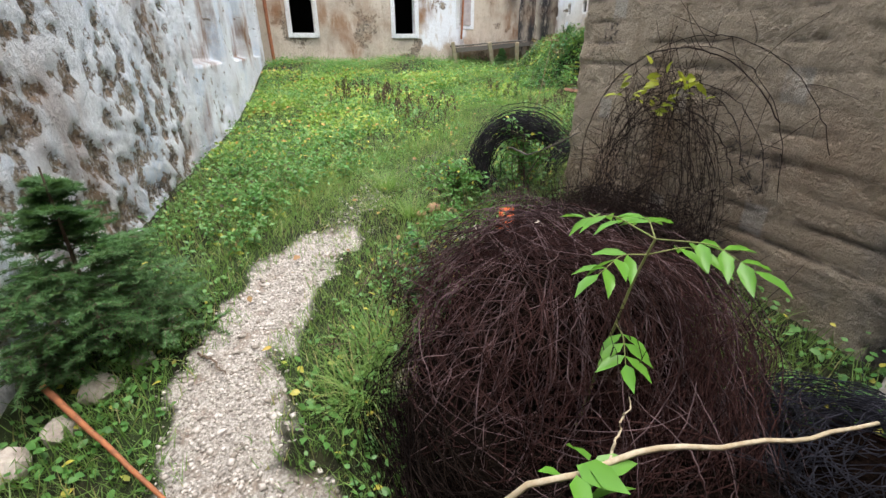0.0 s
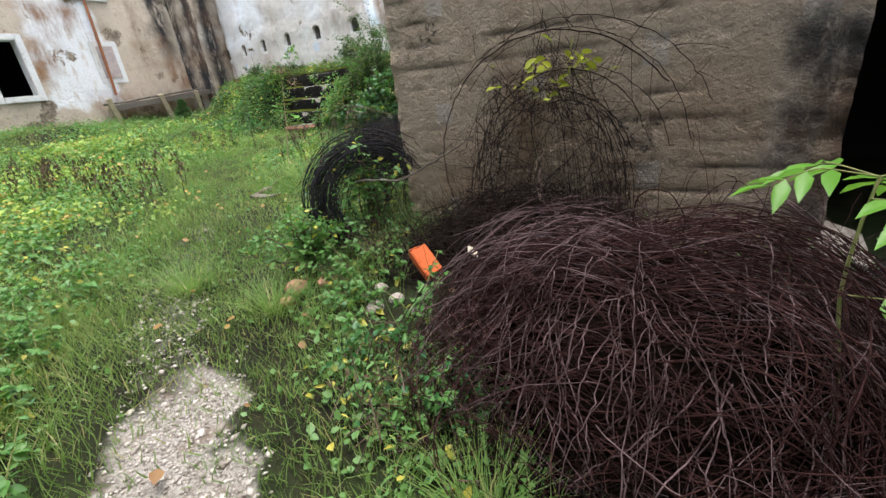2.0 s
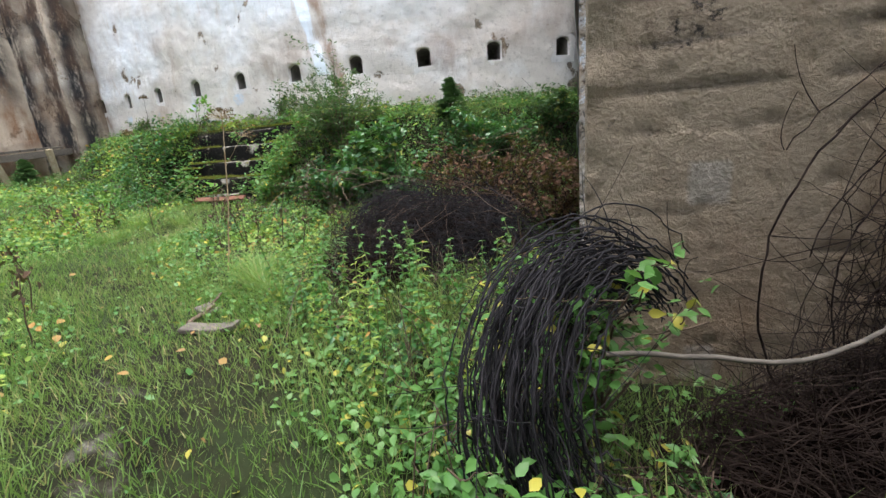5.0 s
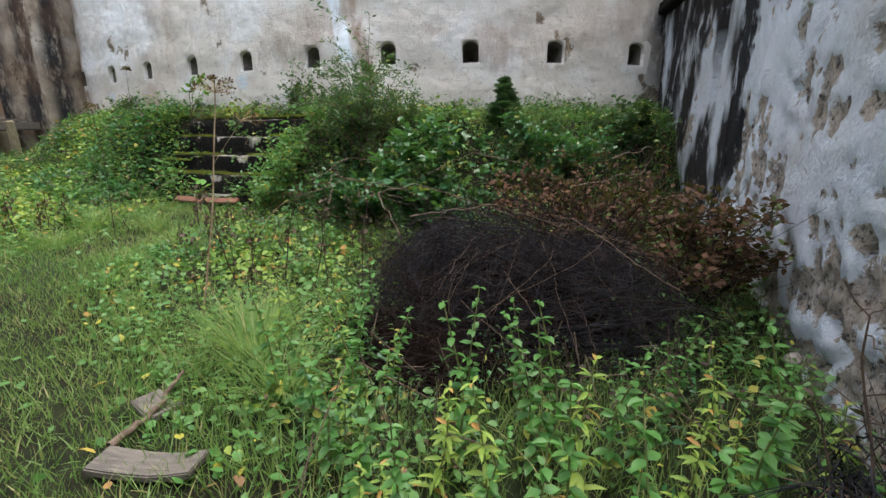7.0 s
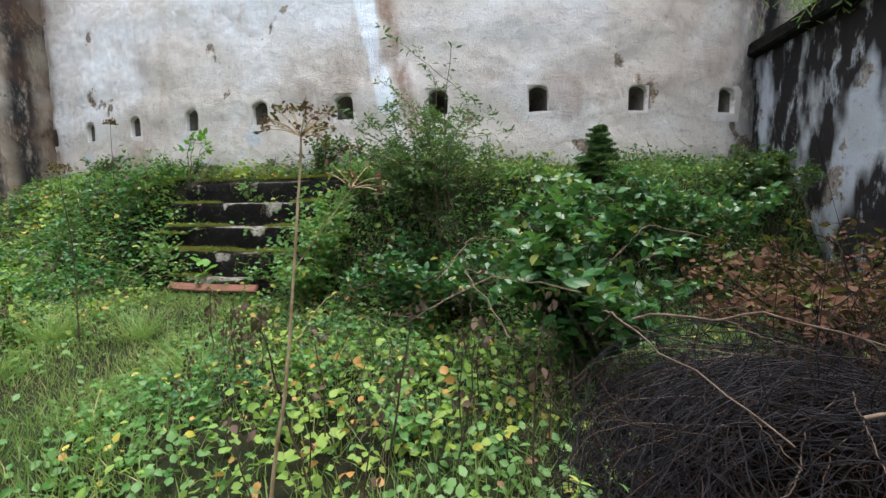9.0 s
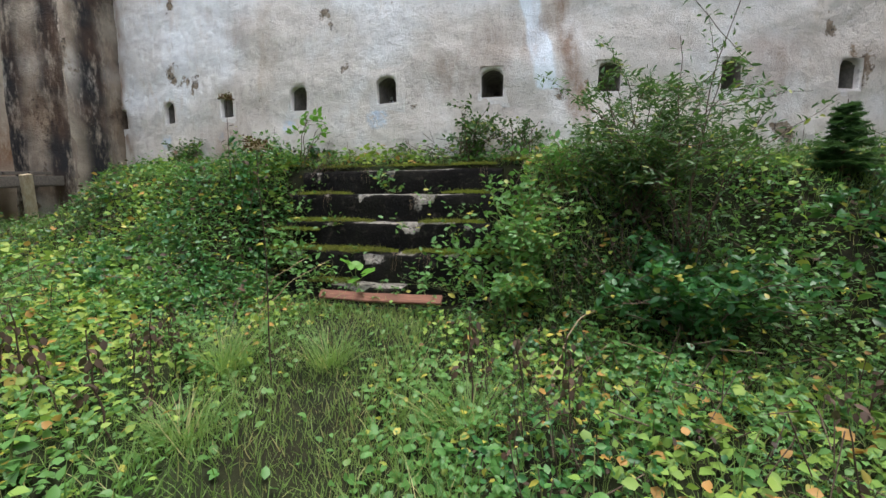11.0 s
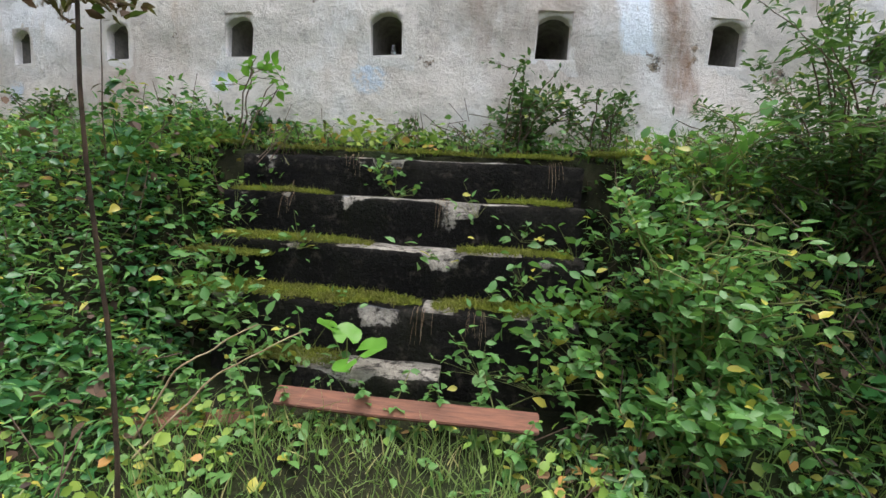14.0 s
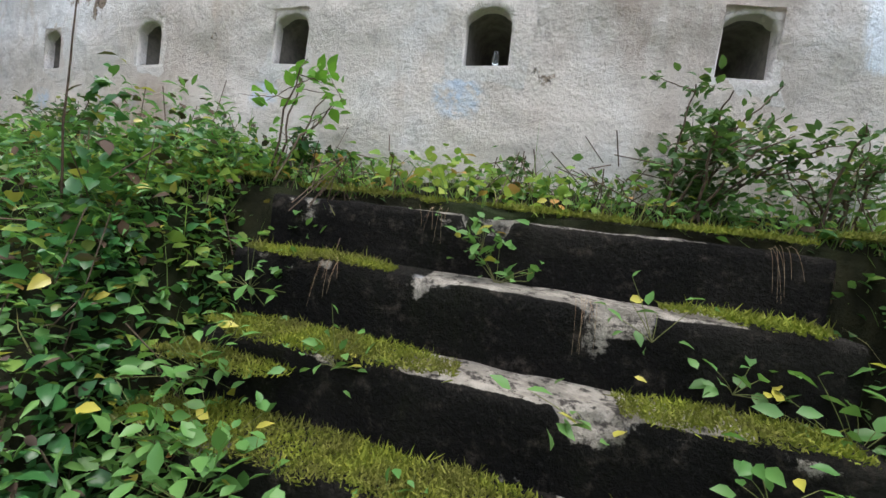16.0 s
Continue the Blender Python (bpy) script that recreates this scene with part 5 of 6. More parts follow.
# the elder seedling with bright pinnate leaves, and leaves on the bare branch
elder = thing("elder_seedling", "young elder with bright green pinnate leaves", "seedling", (-0.82, 0.66, 0.2))
stem = bend([(0, 0, 0), (0.03, 0.1, 0.35), (-0.02, 0.2, 0.7), (0.02, 0.25, 0.98)], 14, 0.004)
V, F = tubes([stem], 0.008, 6, 0.5)
part("stem", np_mesh("stem", V, F, M_GREENSTEM, True), elder)
for a, l, k in ((200, 0.26, 13), (20, 0.28, 13), (150, 0.2, 13), (280, 0.22, 12), (70, 0.22, 12), (330, 0.2, 8)):
    d = np.array((math.cos(radians(a)), math.sin(radians(a)), 0.25))
    rb = bend([stem[k], stem[k] + d * l * 0.6, stem[k] + d * l + (0, 0, -0.07)], 14)
    V, F = tubes([rb], 0.003, 5, 0.4)
    leaf_stalk = part("leaf_stalk", np_mesh("leaf_stalk", V, F, M_GREENSTEM, True), elder)
    P, yaw = [], []
    for q in (5, 8, 11):
        for sg in (-1, 1):
            P.append(rb[q]), yaw.append(radians(a - 90) + sg * 1.0)
    P.append(rb[13]), yaw.append(radians(a - 90))
    V, F = scatter(LONG_V * (1.3, 1, 1), LEAF_F, np.array(P), np.array(yaw), RNG.normal(-0.25, 0.15, 7), RNG.normal(0, 0.2, 7), np.full(7, 0.115))
    part("leaflet", np_mesh("leaflet", V, F, M_BRIGHT), leaf_stalk)
n = 9
P = np.array((-0.29, 0.32, 0.92)) + RNG.normal(0, 0.03, (n, 3)) * (0.7, 0.7, 1.3)
shoot = thing("leafy_shoot", "bright green leafy shoot on the bare branch", "shoot", (-0.29, 0.32, 0.92))
for q in P - np.array((-0.29, 0.32, 0.92)):
    V, F = leaf_mass(q[None], 0.09, 0.5, LEAF_V * (0.9, 1, 1))
    part("leaf", np_mesh("leaf", V, F, M_BRIGHT), shoot)


def herb(name, label, height, pairs, size, seed, m_leaf=M_HERB, TV=LEAF_V):
    """Upright weed: a square stem with crossed pairs of leaves."""
    g = np.random.default_rng(seed)
    ob = thing(name, label, "weed")
    p = bend([(0, 0, 0), (g.normal(0, 0.03), g.normal(0, 0.03), height * 0.5), (g.normal(0, 0.06), g.normal(0, 0.06), height)], 12)
    V, F = tubes([p], 0.0045, 4, 0.4)
    part("stem", np_mesh("stem", V, F, M_GREENSTEM, True), ob)
    P, yaw, sz = [], [], []
    for k in range(pairs):
        u = 0.2 + 0.8 * k / (pairs - 1)
        q = p[min(11, int(u * 11))]
        for s in (0, math.pi):
            for e in range(2):
                P.append(q), yaw.append(s + k * 1.57 + g.normal(0, 0.4)), sz.append(size * (1.15 - 0.6 * u) * g.uniform(0.7, 1.1))
    n = len(P)
    V, F = scatter(TV, LEAF_F, np.array(P), np.array(yaw), g.normal(-0.15, 0.3, n), g.normal(0, 0.3, n), np.array(sz))
    part("leaves", np_mesh("leaves", V, F, m_leaf), ob)
    return ob


def spread_copies(base, spots, group, smin=0.8, smax=1.2):
    base["group"] = group
    first = True
    for x, y in spots:
        m = pose(x, y, on_ground(x, y) - 0.01, RNG.normal(0, 4), RNG.normal(0, 4), RNG.uniform(0, 360)) @ Matrix.Scale(RNG.uniform(smin, smax), 4)
        if first:
            base.matrix_world = m
            first = False
        else:
            ob = copy_thing(base, pose(0, 0, 0))
            ob.matrix_world = m


def spots(cx, cy, sx, sy, n, keep=0.42):
    out = []
    while len(out) < n:
        x, y = RNG.normal(cx, sx), RNG.normal(cy, sy)
        if min(trail_d(x, y), trail_d(x, y, WALKED)) > keep and -14.4 < x < 1.5 and -1.0 - 0.05 * x < y + 0.3 and y < 7.6 and not (STEP_X[0] < x < STEP_X[1] and y > 6.3) and not (y > 2.1 and x > -3.5 and y < 7 and x > -3.6 + (y - 2.4) * 0.15):
            out.append((x, y))
    return out


spread_copies(herb("nettle", "tall stinging nettle with pointed leaves", 0.52, 11, 0.06, 61, M_BROADLEAF), spots(-4.9, 3.0, 0.6, 0.42, 30, 0.6) + spots(-4.2, 1.9, 0.4, 0.4, 10, 0.6), "nettles before the wire heap")
spread_copies(herb("willowherb", "narrow-leaved willowherb turning yellow", 0.5, 12, 0.085, 62, M_AUTUMN, LONG_V), spots(-4.7, 2.7, 0.6, 0.35, 18, 0.6) + spots(-5.6, 3.6, 0.3, 0.2, 6, 0.55), "willowherb before the wire heap", 0.6, 1.1)
spread_copies(herb("weed", "low green weed with broad leaves", 0.3, 7, 0.075, 63), spots(-3.9, 1.0, 0.55, 0.45, 40, 0.45) + spots(-3.2, 0.7, 0.35, 0.25, 12, 0.45) + spots(-5.0, -0.3, 1.2, 0.35, 60, 0.5) + spots(-4.2, -0.6, 0.6, 0.25, 34, 0.4) + spots(-6.8, 0.6, 1.2, 0.5, 50, 0.4) + spots(-2.6, 0.45, 0.35, 0.15, 8, 0.4), "green weeds along the path", 0.6, 1.2)
spread_copies(herb("weed", "leafy green weed by the old steps", 0.27, 7, 0.075, 64), spots(-11.0, 5.6, 0.8, 0.5, 36, 0.5) + spots(-7.4, 5.2, 0.5, 0.5, 24, 0.55) + spots(-10.3, 4.4, 1.0, 0.5, 34, 0.6) + [(-9.95 + 0.11 * k, 6.2 + 0.12 * ((k * 7) % 5) / 5) for k in range(19)] + spots(-6.4, 5.2, 0.5, 0.4, 20, 0.5), "green weeds before the steps", 0.6, 1.2)


def dead_stalk(name, label, height, seed, heads=3, umbel=0.0, pale=True):
    """A withered stalk with shrivelled leaves and brown heads, or a dry umbel."""
    g = np.random.default_rng(seed)
    ob = thing(name, label, "dead stalk")
    p = bend([(0, 0, 0), (g.normal(0, 0.02), g.normal(0, 0.02), height * 0.5), (g.normal(0, 0.05), g.normal(0, 0.05), height)], 14, 0.004, g)
    V, F = tubes([p], 0.0075 if umbel and pale else 0.005, 5, 0.5)
    part("stalk", np_mesh("stalk", V, F, M_PALESTEM if umbel and pale else M_DEADSTEM, True), ob)
    if umbel:
        rays, heads_p = [], []
        for c, k in ((p[13], 26), (p[9] + (0.16, 0.02, 0.28), 10))[:2 if pale else 1]:
            if k == 10:
                rays.append(bend([p[9], (p[9] + c) / 2, c], 8))
            for _ in range(k):
                d = g.normal(0, 1, 3) * (1, 1, 0.35) + (0, 0, 0.75)
                e = c + d / np.linalg.norm(d) * umbel * g.uniform(0.7, 1.0)
                rays.append(bend([c, (c + e) / 2 + (0, 0, 0.01), e], 8))
                heads_p.append(e)
        V, F = tubes(rays, 0.0018, 4)
        tagged(part("ray", np_mesh("ray", V, F, M_PALESTEM, True), ob), kind="stuff")
        P = np.repeat(np.array(heads_p), 7, 0) + g.normal(0, 0.009, (len(heads_p) * 7, 3))
        V, F = leaf_mass(P, 0.02, 1.2, LEAF_V, g)
        tagged(part("seed_head", np_mesh("seed_head", V, F, M_BROWNLEAF), ob), kind="stuff")
    else:
        for _ in range(heads):
            q = p[g.integers(6, 14)] + g.normal(0, 0.025, 3)
            P = q + g.normal(0, 0.02, (9, 3)) * (1, 1, 1.6)
            V, F = scatter(LEAF_V, LEAF_F, P, g.uniform(0, 6.28, 9), g.normal(-1.2, 0.4, 9), g.normal(0, 0.5, 9), g.uniform(0.025, 0.05, 9))
            tagged(part("withered_leaf", np_mesh("withered_leaf", V, F, M_DEADLEAF), ob), kind="stuff")
    return ob


for k, (h, sp, grp) in enumerate(((0.62, spots(-6.15, 4.55, 0.28, 0.3, 9, 0.5) + spots(-6.5, 4.0, 0.25, 0.25, 4, 0.5), "dead stalks beside the wire heap"), (0.42, spots(-8.8, 1.7, 0.7, 0.4, 34, 0.4) + spots(-9.6, 1.0, 0.6, 0.4, 14, 0.4), "dead stalks in the meadow"),
                                  (0.5, spots(-6.9, 1.75, 0.3, 0.25, 8, 0.35) + spots(-7.8, 2.4, 0.4, 0.2, 6, 0.35), "dead stalks in the meadow"), (0.45, spots(-9.6, 4.9, 0.45, 0.35, 9, 0.5) + spots(-7.6, 5.1, 0.3, 0.3, 6, 0.5), "dead stalks before the steps"))):
    spread_copies(dead_stalk("dead_stalk", "blackened withered stalk with drooping leaves", h, 70 + k), sp, grp, 0.7, 1.2)
u1 = dead_stalk("umbel_stalk", "tall dry hogweed stalk with a seed umbel", 1.42, 81, umbel=0.13)
u1.matrix_world = pose(-6.62, 3.8, on_ground(-6.62, 3.8), -8, 5, 0)
u2 = dead_stalk("umbel_stalk", "dry hogweed stalk with a brown umbel", 1.3, 82, umbel=0.07, pale=False)
u2.matrix_world = pose(-9.05, 5.15, on_ground(-9.05, 5.15), -2, -3, 20)
u3 = dead_stalk("umbel_stalk", "thin dry stalk with a small umbel", 1.05, 83, umbel=0.06, pale=False)
u3.matrix_world = pose(-10.6, 6.9, on_ground(-10.6, 6.9), 0, 0, 60)
for k, (pts) in enumerate(([(-9.75, 6.0, 0.7), (-9.6, 6.05, 1.0), (-9.35, 6.15, 1.15)], [(-9.7, 5.95, 0.7), (-9.5, 6.1, 0.95), (-9.2, 6.2, 1.12)], [(-7.5, 5.5, 0.6), (-7.35, 5.7, 0.9), (-7.0, 5.9, 0.98)], [(-7.4, 5.55, 0.6), (-7.1, 5.8, 0.75), (-6.8, 5.6, 0.7)])):
    stick("straw_stem", pts, 0.005, M_PALESTEM, "bent pale dry stem leaning over the weeds", "dry stem", 0.004)

# bottle in one loophole
bot = bmesh.new()
prof = [(0.0, 0), (0.016, 0.0), (0.017, 0.005), (0.017, 0.04), (0.012, 0.05), (0.011, 0.06), (0.012, 0.065)]
rings = [[bot.verts.new((r * math.cos(a), r * math.sin(a), z)) for a in np.linspace(0, 2 * math.pi, 14, endpoint=False)] for r, z in prof[1:]]
for r0, r1 in zip(rings, rings[1:]):
    for k in range(14):
        bot.faces.new((r0[k], r0[(k + 1) % 14], r1[(k + 1) % 14], r1[k]))
bot.faces.new(rings[0][::-1])
single("glass_jar", bm_mesh("glass_jar", bot, M_GLASS, True), "small clear glass jar standing in a loophole", "jar", (arc_at(HOLES[4])[0] + 0.05, arc_at(HOLES[4])[1] + 0.03, HOLE_Z - HOLE_H * 0.5 + 0.012))

# ---- ground cover: grass, herbs, ivy, gravel ----
def inside(x, y):
    ok = (x > -14.85) & (x < 2.8) & (y > -1.55 - 0.075 * (x + 2)) & (y < 7.72 + bow(x))
    ok &= ~((x > -3.4 + (y - 2.4) * 0.16) & (y > 2.35) & (y < 10))
    ok &= ~((x > STEP_X[0] - 0.02) & (x < STEP_X[1] + 0.02) & (y > 6.25) & (y < 7.3 + bow(x)))
    return ok


def cover(n, dens, seed, gravel_cut=0.4):
    g = np.random.default_rng(seed)
    x, y = g.uniform(-14.85, 2.0, n), g.uniform(-2.0, 9.4, n)
    keep = inside(x, y) & (g.random(n) < dens(x, y)) & (sample(GG, x, y) < gravel_cut * (0.5 + g.random(n)))
    x, y = x[keep], y[keep]
    return g, np.stack([x, y, sample(GZ, x, y)], 1)


TP = np.concatenate([np.array(bend([(*p, 0) for p in line], 60))[:, :2] for line in (TRAIL, WALKED)])


def near_trail(x, y):
    return np.sqrt(((x[:, None] - TP[None, :, 0]) ** 2 + (y[:, None] - TP[None, :, 1]) ** 2).min(1))


def patch(x, y, s, seed):
    return np.sin(x * s + seed) * np.sin(y * s * 1.3 + seed * 2.1) + 0.6 * np.sin(x * s * 2.3 + y * s * 1.7 + seed)


HEAPS = ((-2.5, 1.15, 0.6), (-4.95, 3.7, 0.6), (-0.85, 0.55, 0.5), (-1.22, 1.02, 0.85), (-0.12, 1.5, 0.7), (-0.55, 0.85, 0.6), (-2.2, 1.9, 0.75), (-2.75, 1.75, 0.5), (-4.64, 4.35, 0.95), (-4.1, 5.2, 0.7))


def off_heaps(x, y):
    k = np.ones_like(x)
    for a, b, r in HEAPS:
        k = np.minimum(k, np.clip(np.hypot(x - a, y - b) / r - 0.55, 0, 1) * 2)
    return k


g, P = cover(470000, lambda x, y: np.where((x < -5.2) & (near_trail(x, y) > 0.6), 0.5, 1.0) * np.clip(0.55 + 0.35 * patch(x, y, 1.1, 1) + 0.6 * (near_trail(x, y) < 0.7), 0.12, 1) * off_heaps(x, y) * np.clip(1.15 - 0.05 * (-3 - x), 0.5, 1), 101, 0.65)
n = len(P)
h = g.uniform(0.05, 0.17, n) * np.clip(0.5 + near_trail(P[:, 0], P[:, 1]) * 1.1, 0.45, 1.15)
V, F = scatter(BLADE_V, BLADE_F, P - (0, 0, 0.01), g.uniform(0, 6.28, n), g.normal(0, 0.35, n), g.normal(0, 0.35, n), np.stack([g.uniform(0.003, 0.007, n), h * g.uniform(0.4, 1.3, n), h], 1))
tagged(new("grass", np_mesh("grass", V, F, M_LAWN)), "lush damp grass covering the yard", "grass", kind="stuff")

g, P = cover(300000, lambda x, y: np.clip(0.4 + 0.45 * patch(x, y, 1.4, 4), 0.03, 1) * off_heaps(x, y) * np.clip(near_trail(x, y) / 0.4 - 0.4, 0.03, 1), 102, 0.25)
n = len(P)
lift = np.abs(g.normal(0, 0.06, n)) * np.clip(near_trail(P[:, 0], P[:, 1]), 0.2, 1.3)
V, F = leaf_mass(P + np.stack([np.zeros(n), np.zeros(n), 0.015 + lift], 1), np.where(P[:, 0] < -5.2, 0.046, 0.042), 0.45, LEAF_V * (1.2, 1, 1), g, 0.1)
tagged(new("ground_herbs", np_mesh("ground_herbs", V, F, M_HERB)), "low green broad-leaved herbs between the grass", "herbs", kind="stuff")

g, P = cover(150000, lambda x, y: np.clip((-5.2 - x) / 2.0, 0.15, 1) * np.clip(near_trail(x, y) / 0.5 - 0.7, 0, 1) * np.clip(0.4 + 0.5 * patch(x, y, 1.7, 9), 0.02, 1) * ((x < -5.2) & (x > -13)) * off_heaps(x, y), 103, 0.3)
n = len(P)
V, F = leaf_mass(P + np.stack([np.zeros(n), np.zeros(n), 0.03 + np.abs(g.normal(0, 0.06, n))], 1), 0.045 + 0.022 * np.clip(near_trail(P[:, 0], P[:, 1]) - 0.8, 0, 1), 0.5, LEAF_V * (1.35, 1, 1), g, 0.1)
tagged(new("turning_herbs", np_mesh("turning_herbs", V, F, M_AUTUMN)), "yellowing and spotted herbs of the autumn meadow", "herbs", kind="stuff")

g, P = cover(24000, lambda x, y: np.clip(0.2 + 0.4 * patch(x, y, 2.1, 12), 0.0, 1) * (x < -2) * np.clip(near_trail(x, y) * 2, 0, 1), 104, 0.3)
n = len(P)
h = g.uniform(0.18, 0.42, n)
V, F = scatter(BLADE_V, BLADE_F, P, g.uniform(0, 6.28, n), g.normal(0, 0.45, n), g.normal(0, 0.45, n), np.stack([np.full(n, 0.004), h * 0.9, h], 1))
tagged(new("tall_grass", np_mesh("tall_grass", V, F, M_LAWN)), "tall bent grass stems", "grass", kind="stuff")


def tuft(x, y, n, h, spread, label):
    z = on_ground(x, y)
    P = np.stack([RNG.normal(0, spread, n), RNG.normal(0, spread, n), np.zeros(n)], 1)
    hh = RNG.uniform(0.6, 1.1, n) * h
    yaw = np.arctan2(P[:, 1], P[:, 0]) - np.pi / 2 + RNG.normal(0, 0.5, n)
    V, F = scatter(BLADE_V, BLADE_F, P, yaw, -np.abs(RNG.normal(0.25, 0.25, n)), RNG.normal(0, 0.2, n), np.stack([np.full(n, 0.005), hh * 1.3, hh], 1))
    single("grass_tuft", np_mesh("grass_tuft", V, F, M_LAWN), label, "grass", (x, y, z), "long grass tufts")


for x, y, nn, hh in ((-5.95, 3.45, 420, 0.42), (-5.6, 3.2, 260, 0.35), (-6.2, 3.75, 200, 0.35), (-8.85, 5.45, 200, 0.3), (-9.4, 5.2, 240, 0.32), (-1.45, -0.02, 240, 0.28), (-1.7, 0.12, 200, 0.26), (-7.9, 5.0, 160, 0.3), (-9.1, 4.6, 160, 0.26), (-4.2, 0.7, 220, 0.3), (-3.4, 0.75, 200, 0.28)):
    tuft(x, y, nn, hh, 0.06, "arching tuft of long green grass")


def ivy_bank(x0, x1, y0, y1, n, size, lift, label, mat_, seed, clear=0.0, mix=(M_SHRUB, 0.3), gap=0.35):
    """Undergrowth in clumps: broad leaves, a second narrow-leaved kind, and withered stalks in the gaps."""
    g = np.random.default_rng(seed)
    clumps = max(8, n // 45)
    cx, cy, cr = g.uniform(x0, x1, clumps), g.uniform(y0, y1, clumps), g.uniform(0.06, 0.26, clumps)
    ch, cs, ck = g.uniform(0.25, 1.35, clumps), g.uniform(0.6, 1.2, clumps), g.random(clumps)
    k = g.integers(0, clumps, n)
    x, y = cx[k] + g.normal(0, 0.6, n) * cr[k], cy[k] + g.normal(0, 0.6, n) * cr[k]
    keep = inside(x, y) | ((y > 6.2) & (x < STEP_X[0] + 0.15))
    keep &= (near_trail(x, y) > clear + 0.2 * g.random(n)) & (x > x0) & (x < x1) & (y > y0) & (y < y1)
    keep &= patch(x, y, 3.3, seed) + g.normal(0, 0.3, n) > gap * 2 - 1.45
    x, y, k = x[keep], y[keep], k[keep]
    n = len(x)
    bulge = lift * np.clip(np.sin(np.pi * (x - x0) / (x1 - x0)), 0, 1) ** 0.5 * np.clip(np.sin(np.pi * (y - y0) / (y1 - y0)), 0, 1) ** 0.5
    d = np.hypot(x - cx[k], y - cy[k]) / cr[k]
    z = sample(GZ, x, y) + (bulge + 0.06) * ch[k] * (0.15 + 0.95 * g.random(n) ** 0.7) * np.clip(1.2 - 0.45 * d, 0.25, 1.2) + 0.02
    ob = thing("creeper_bank", label, "creeper", ((x0 + x1) / 2, (y0 + y1) / 2, on_ground((x0 + x1) / 2, (y0 + y1) / 2)))
    c = np.array(ob.matrix_world.translation)
    P = np.stack([x, y, z], 1) - c
    other = ck[k] < mix[1]
    for sel, m, TV, s in ((~other, mat_, LEAF_V * (1.1, 1, 1.4), size), (other, mix[0], LONG_V * (1.1, 1.15, 1.5), size * 0.85)):
        q = int(sel.sum())
        V, F = scatter(TV, LEAF_F, P[sel], g.uniform(0, 6.28, q), g.normal(0.2, 0.55, q), g.normal(0, 0.5, q), g.uniform(0.45, 1.2, q) * s * cs[k[sel]])
        tagged(part("foliage", np_mesh("foliage", V, F, m), ob), kind="stuff")
    m = 150
    b = P[g.integers(0, n, m)] + g.normal(0, 0.03, (m, 3))
    u = np.linspace(0, 1, 8)[None, :, None]
    C = b[:, None] - (u - 0.35) * np.array((0, 0, 1.0)) * (0.1 + lift * g.random((m, 1, 1))) + u * g.normal(0, 0.1, (m, 1, 3))
    V, F = tubes(C, 0.0026, 4)
    tagged(part("stem", np_mesh("stem", V, F, M_TWIG, True), ob), kind="stuff")
    w = P[g.integers(0, n, n // 14)] + g.normal(0, 0.03, (n // 14, 3))
    V, F = leaf_mass(w, size * 0.9, 0.7, LEAF_V, g, 0.0)
    tagged(part("withered_leaf", np_mesh("withered_leaf", V, F, M_DEADLEAF), ob), kind="stuff")


ivy_bank(-11.7, -9.75, 5.7, 7.9, 13000, 0.066, 0.3, "dense dark green creeper spilling down beside the steps", M_IVY, 111, mix=(M_HERB, 0.5))
ivy_bank(-7.98, -7.1, 6.35, 7.5, 1500, 0.055, 0.16, "dark creeper on the slope at the end of the steps", M_IVY, 122, mix=(M_HERB, 0.4), gap=0.1)
ivy_bank(-13.8, -11.5, 5.8, 8.4, 4200, 0.06, 0.12, "green creeper on the far bank", M_IVY, 112)
ivy_bank(-8.25, -6.2, 5.7, 6.95, 3600, 0.055, 0.24, "leafy creeper on the bank beside the steps", M_IVY, 113, mix=(M_SHRUB, 0.5))
ivy_bank(-6.2, -3.0, 5.7, 8.6, 7200, 0.055, 0.15, "weedy green bank under the loopholes", M_SHRUB, 114, mix=(M_IVY, 0.4))
ivy_bank(-5.7, -3.3, 1.9, 3.7, 4800, 0.034, 0.3, "dense nettle undergrowth before the wire heap", M_IVY, 116, 0.5, (M_SHRUB, 0.6), 0.5)
ivy_bank(-4.4, -3.05, 0.6, 1.9, 2600, 0.036, 0.2, "tangled green undergrowth by the concrete corner", M_IVY, 117, 0.4, (M_SHRUB, 0.5))
ivy_bank(-7.5, -3.2, -1.3, 0.0, 6000, 0.04, 0.14, "leafy undergrowth along the rubble wall", M_HERB, 118, 0.45, (M_IVY, 0.4))
ivy_bank(-7.9, -5.8, 4.5, 5.9, 4600, 0.036, 0.2, "leafy undergrowth below the bush", M_IVY, 119, 0.5, (M_HERB, 0.5), 0.45)
ivy_bank(-2.6, -1.6, -0.1, 0.75, 1800, 0.045, 0.16, "green undergrowth beside the gravel", M_IVY, 120, 0.3, (M_HERB, 0.4), 0.2)
ivy_bank(-12.5, -9.6, 3.6, 5.8, 7500, 0.036, 0.2, "leafy undergrowth before the steps", M_HERB, 121, 0.5, (M_IVY, 0.5), 0.45)
ivy_bank(-10.1, -7.8, 7.35, 7.85, 700, 0.04, 0.06, "small weeds along the wall foot", M_SHRUB, 115)
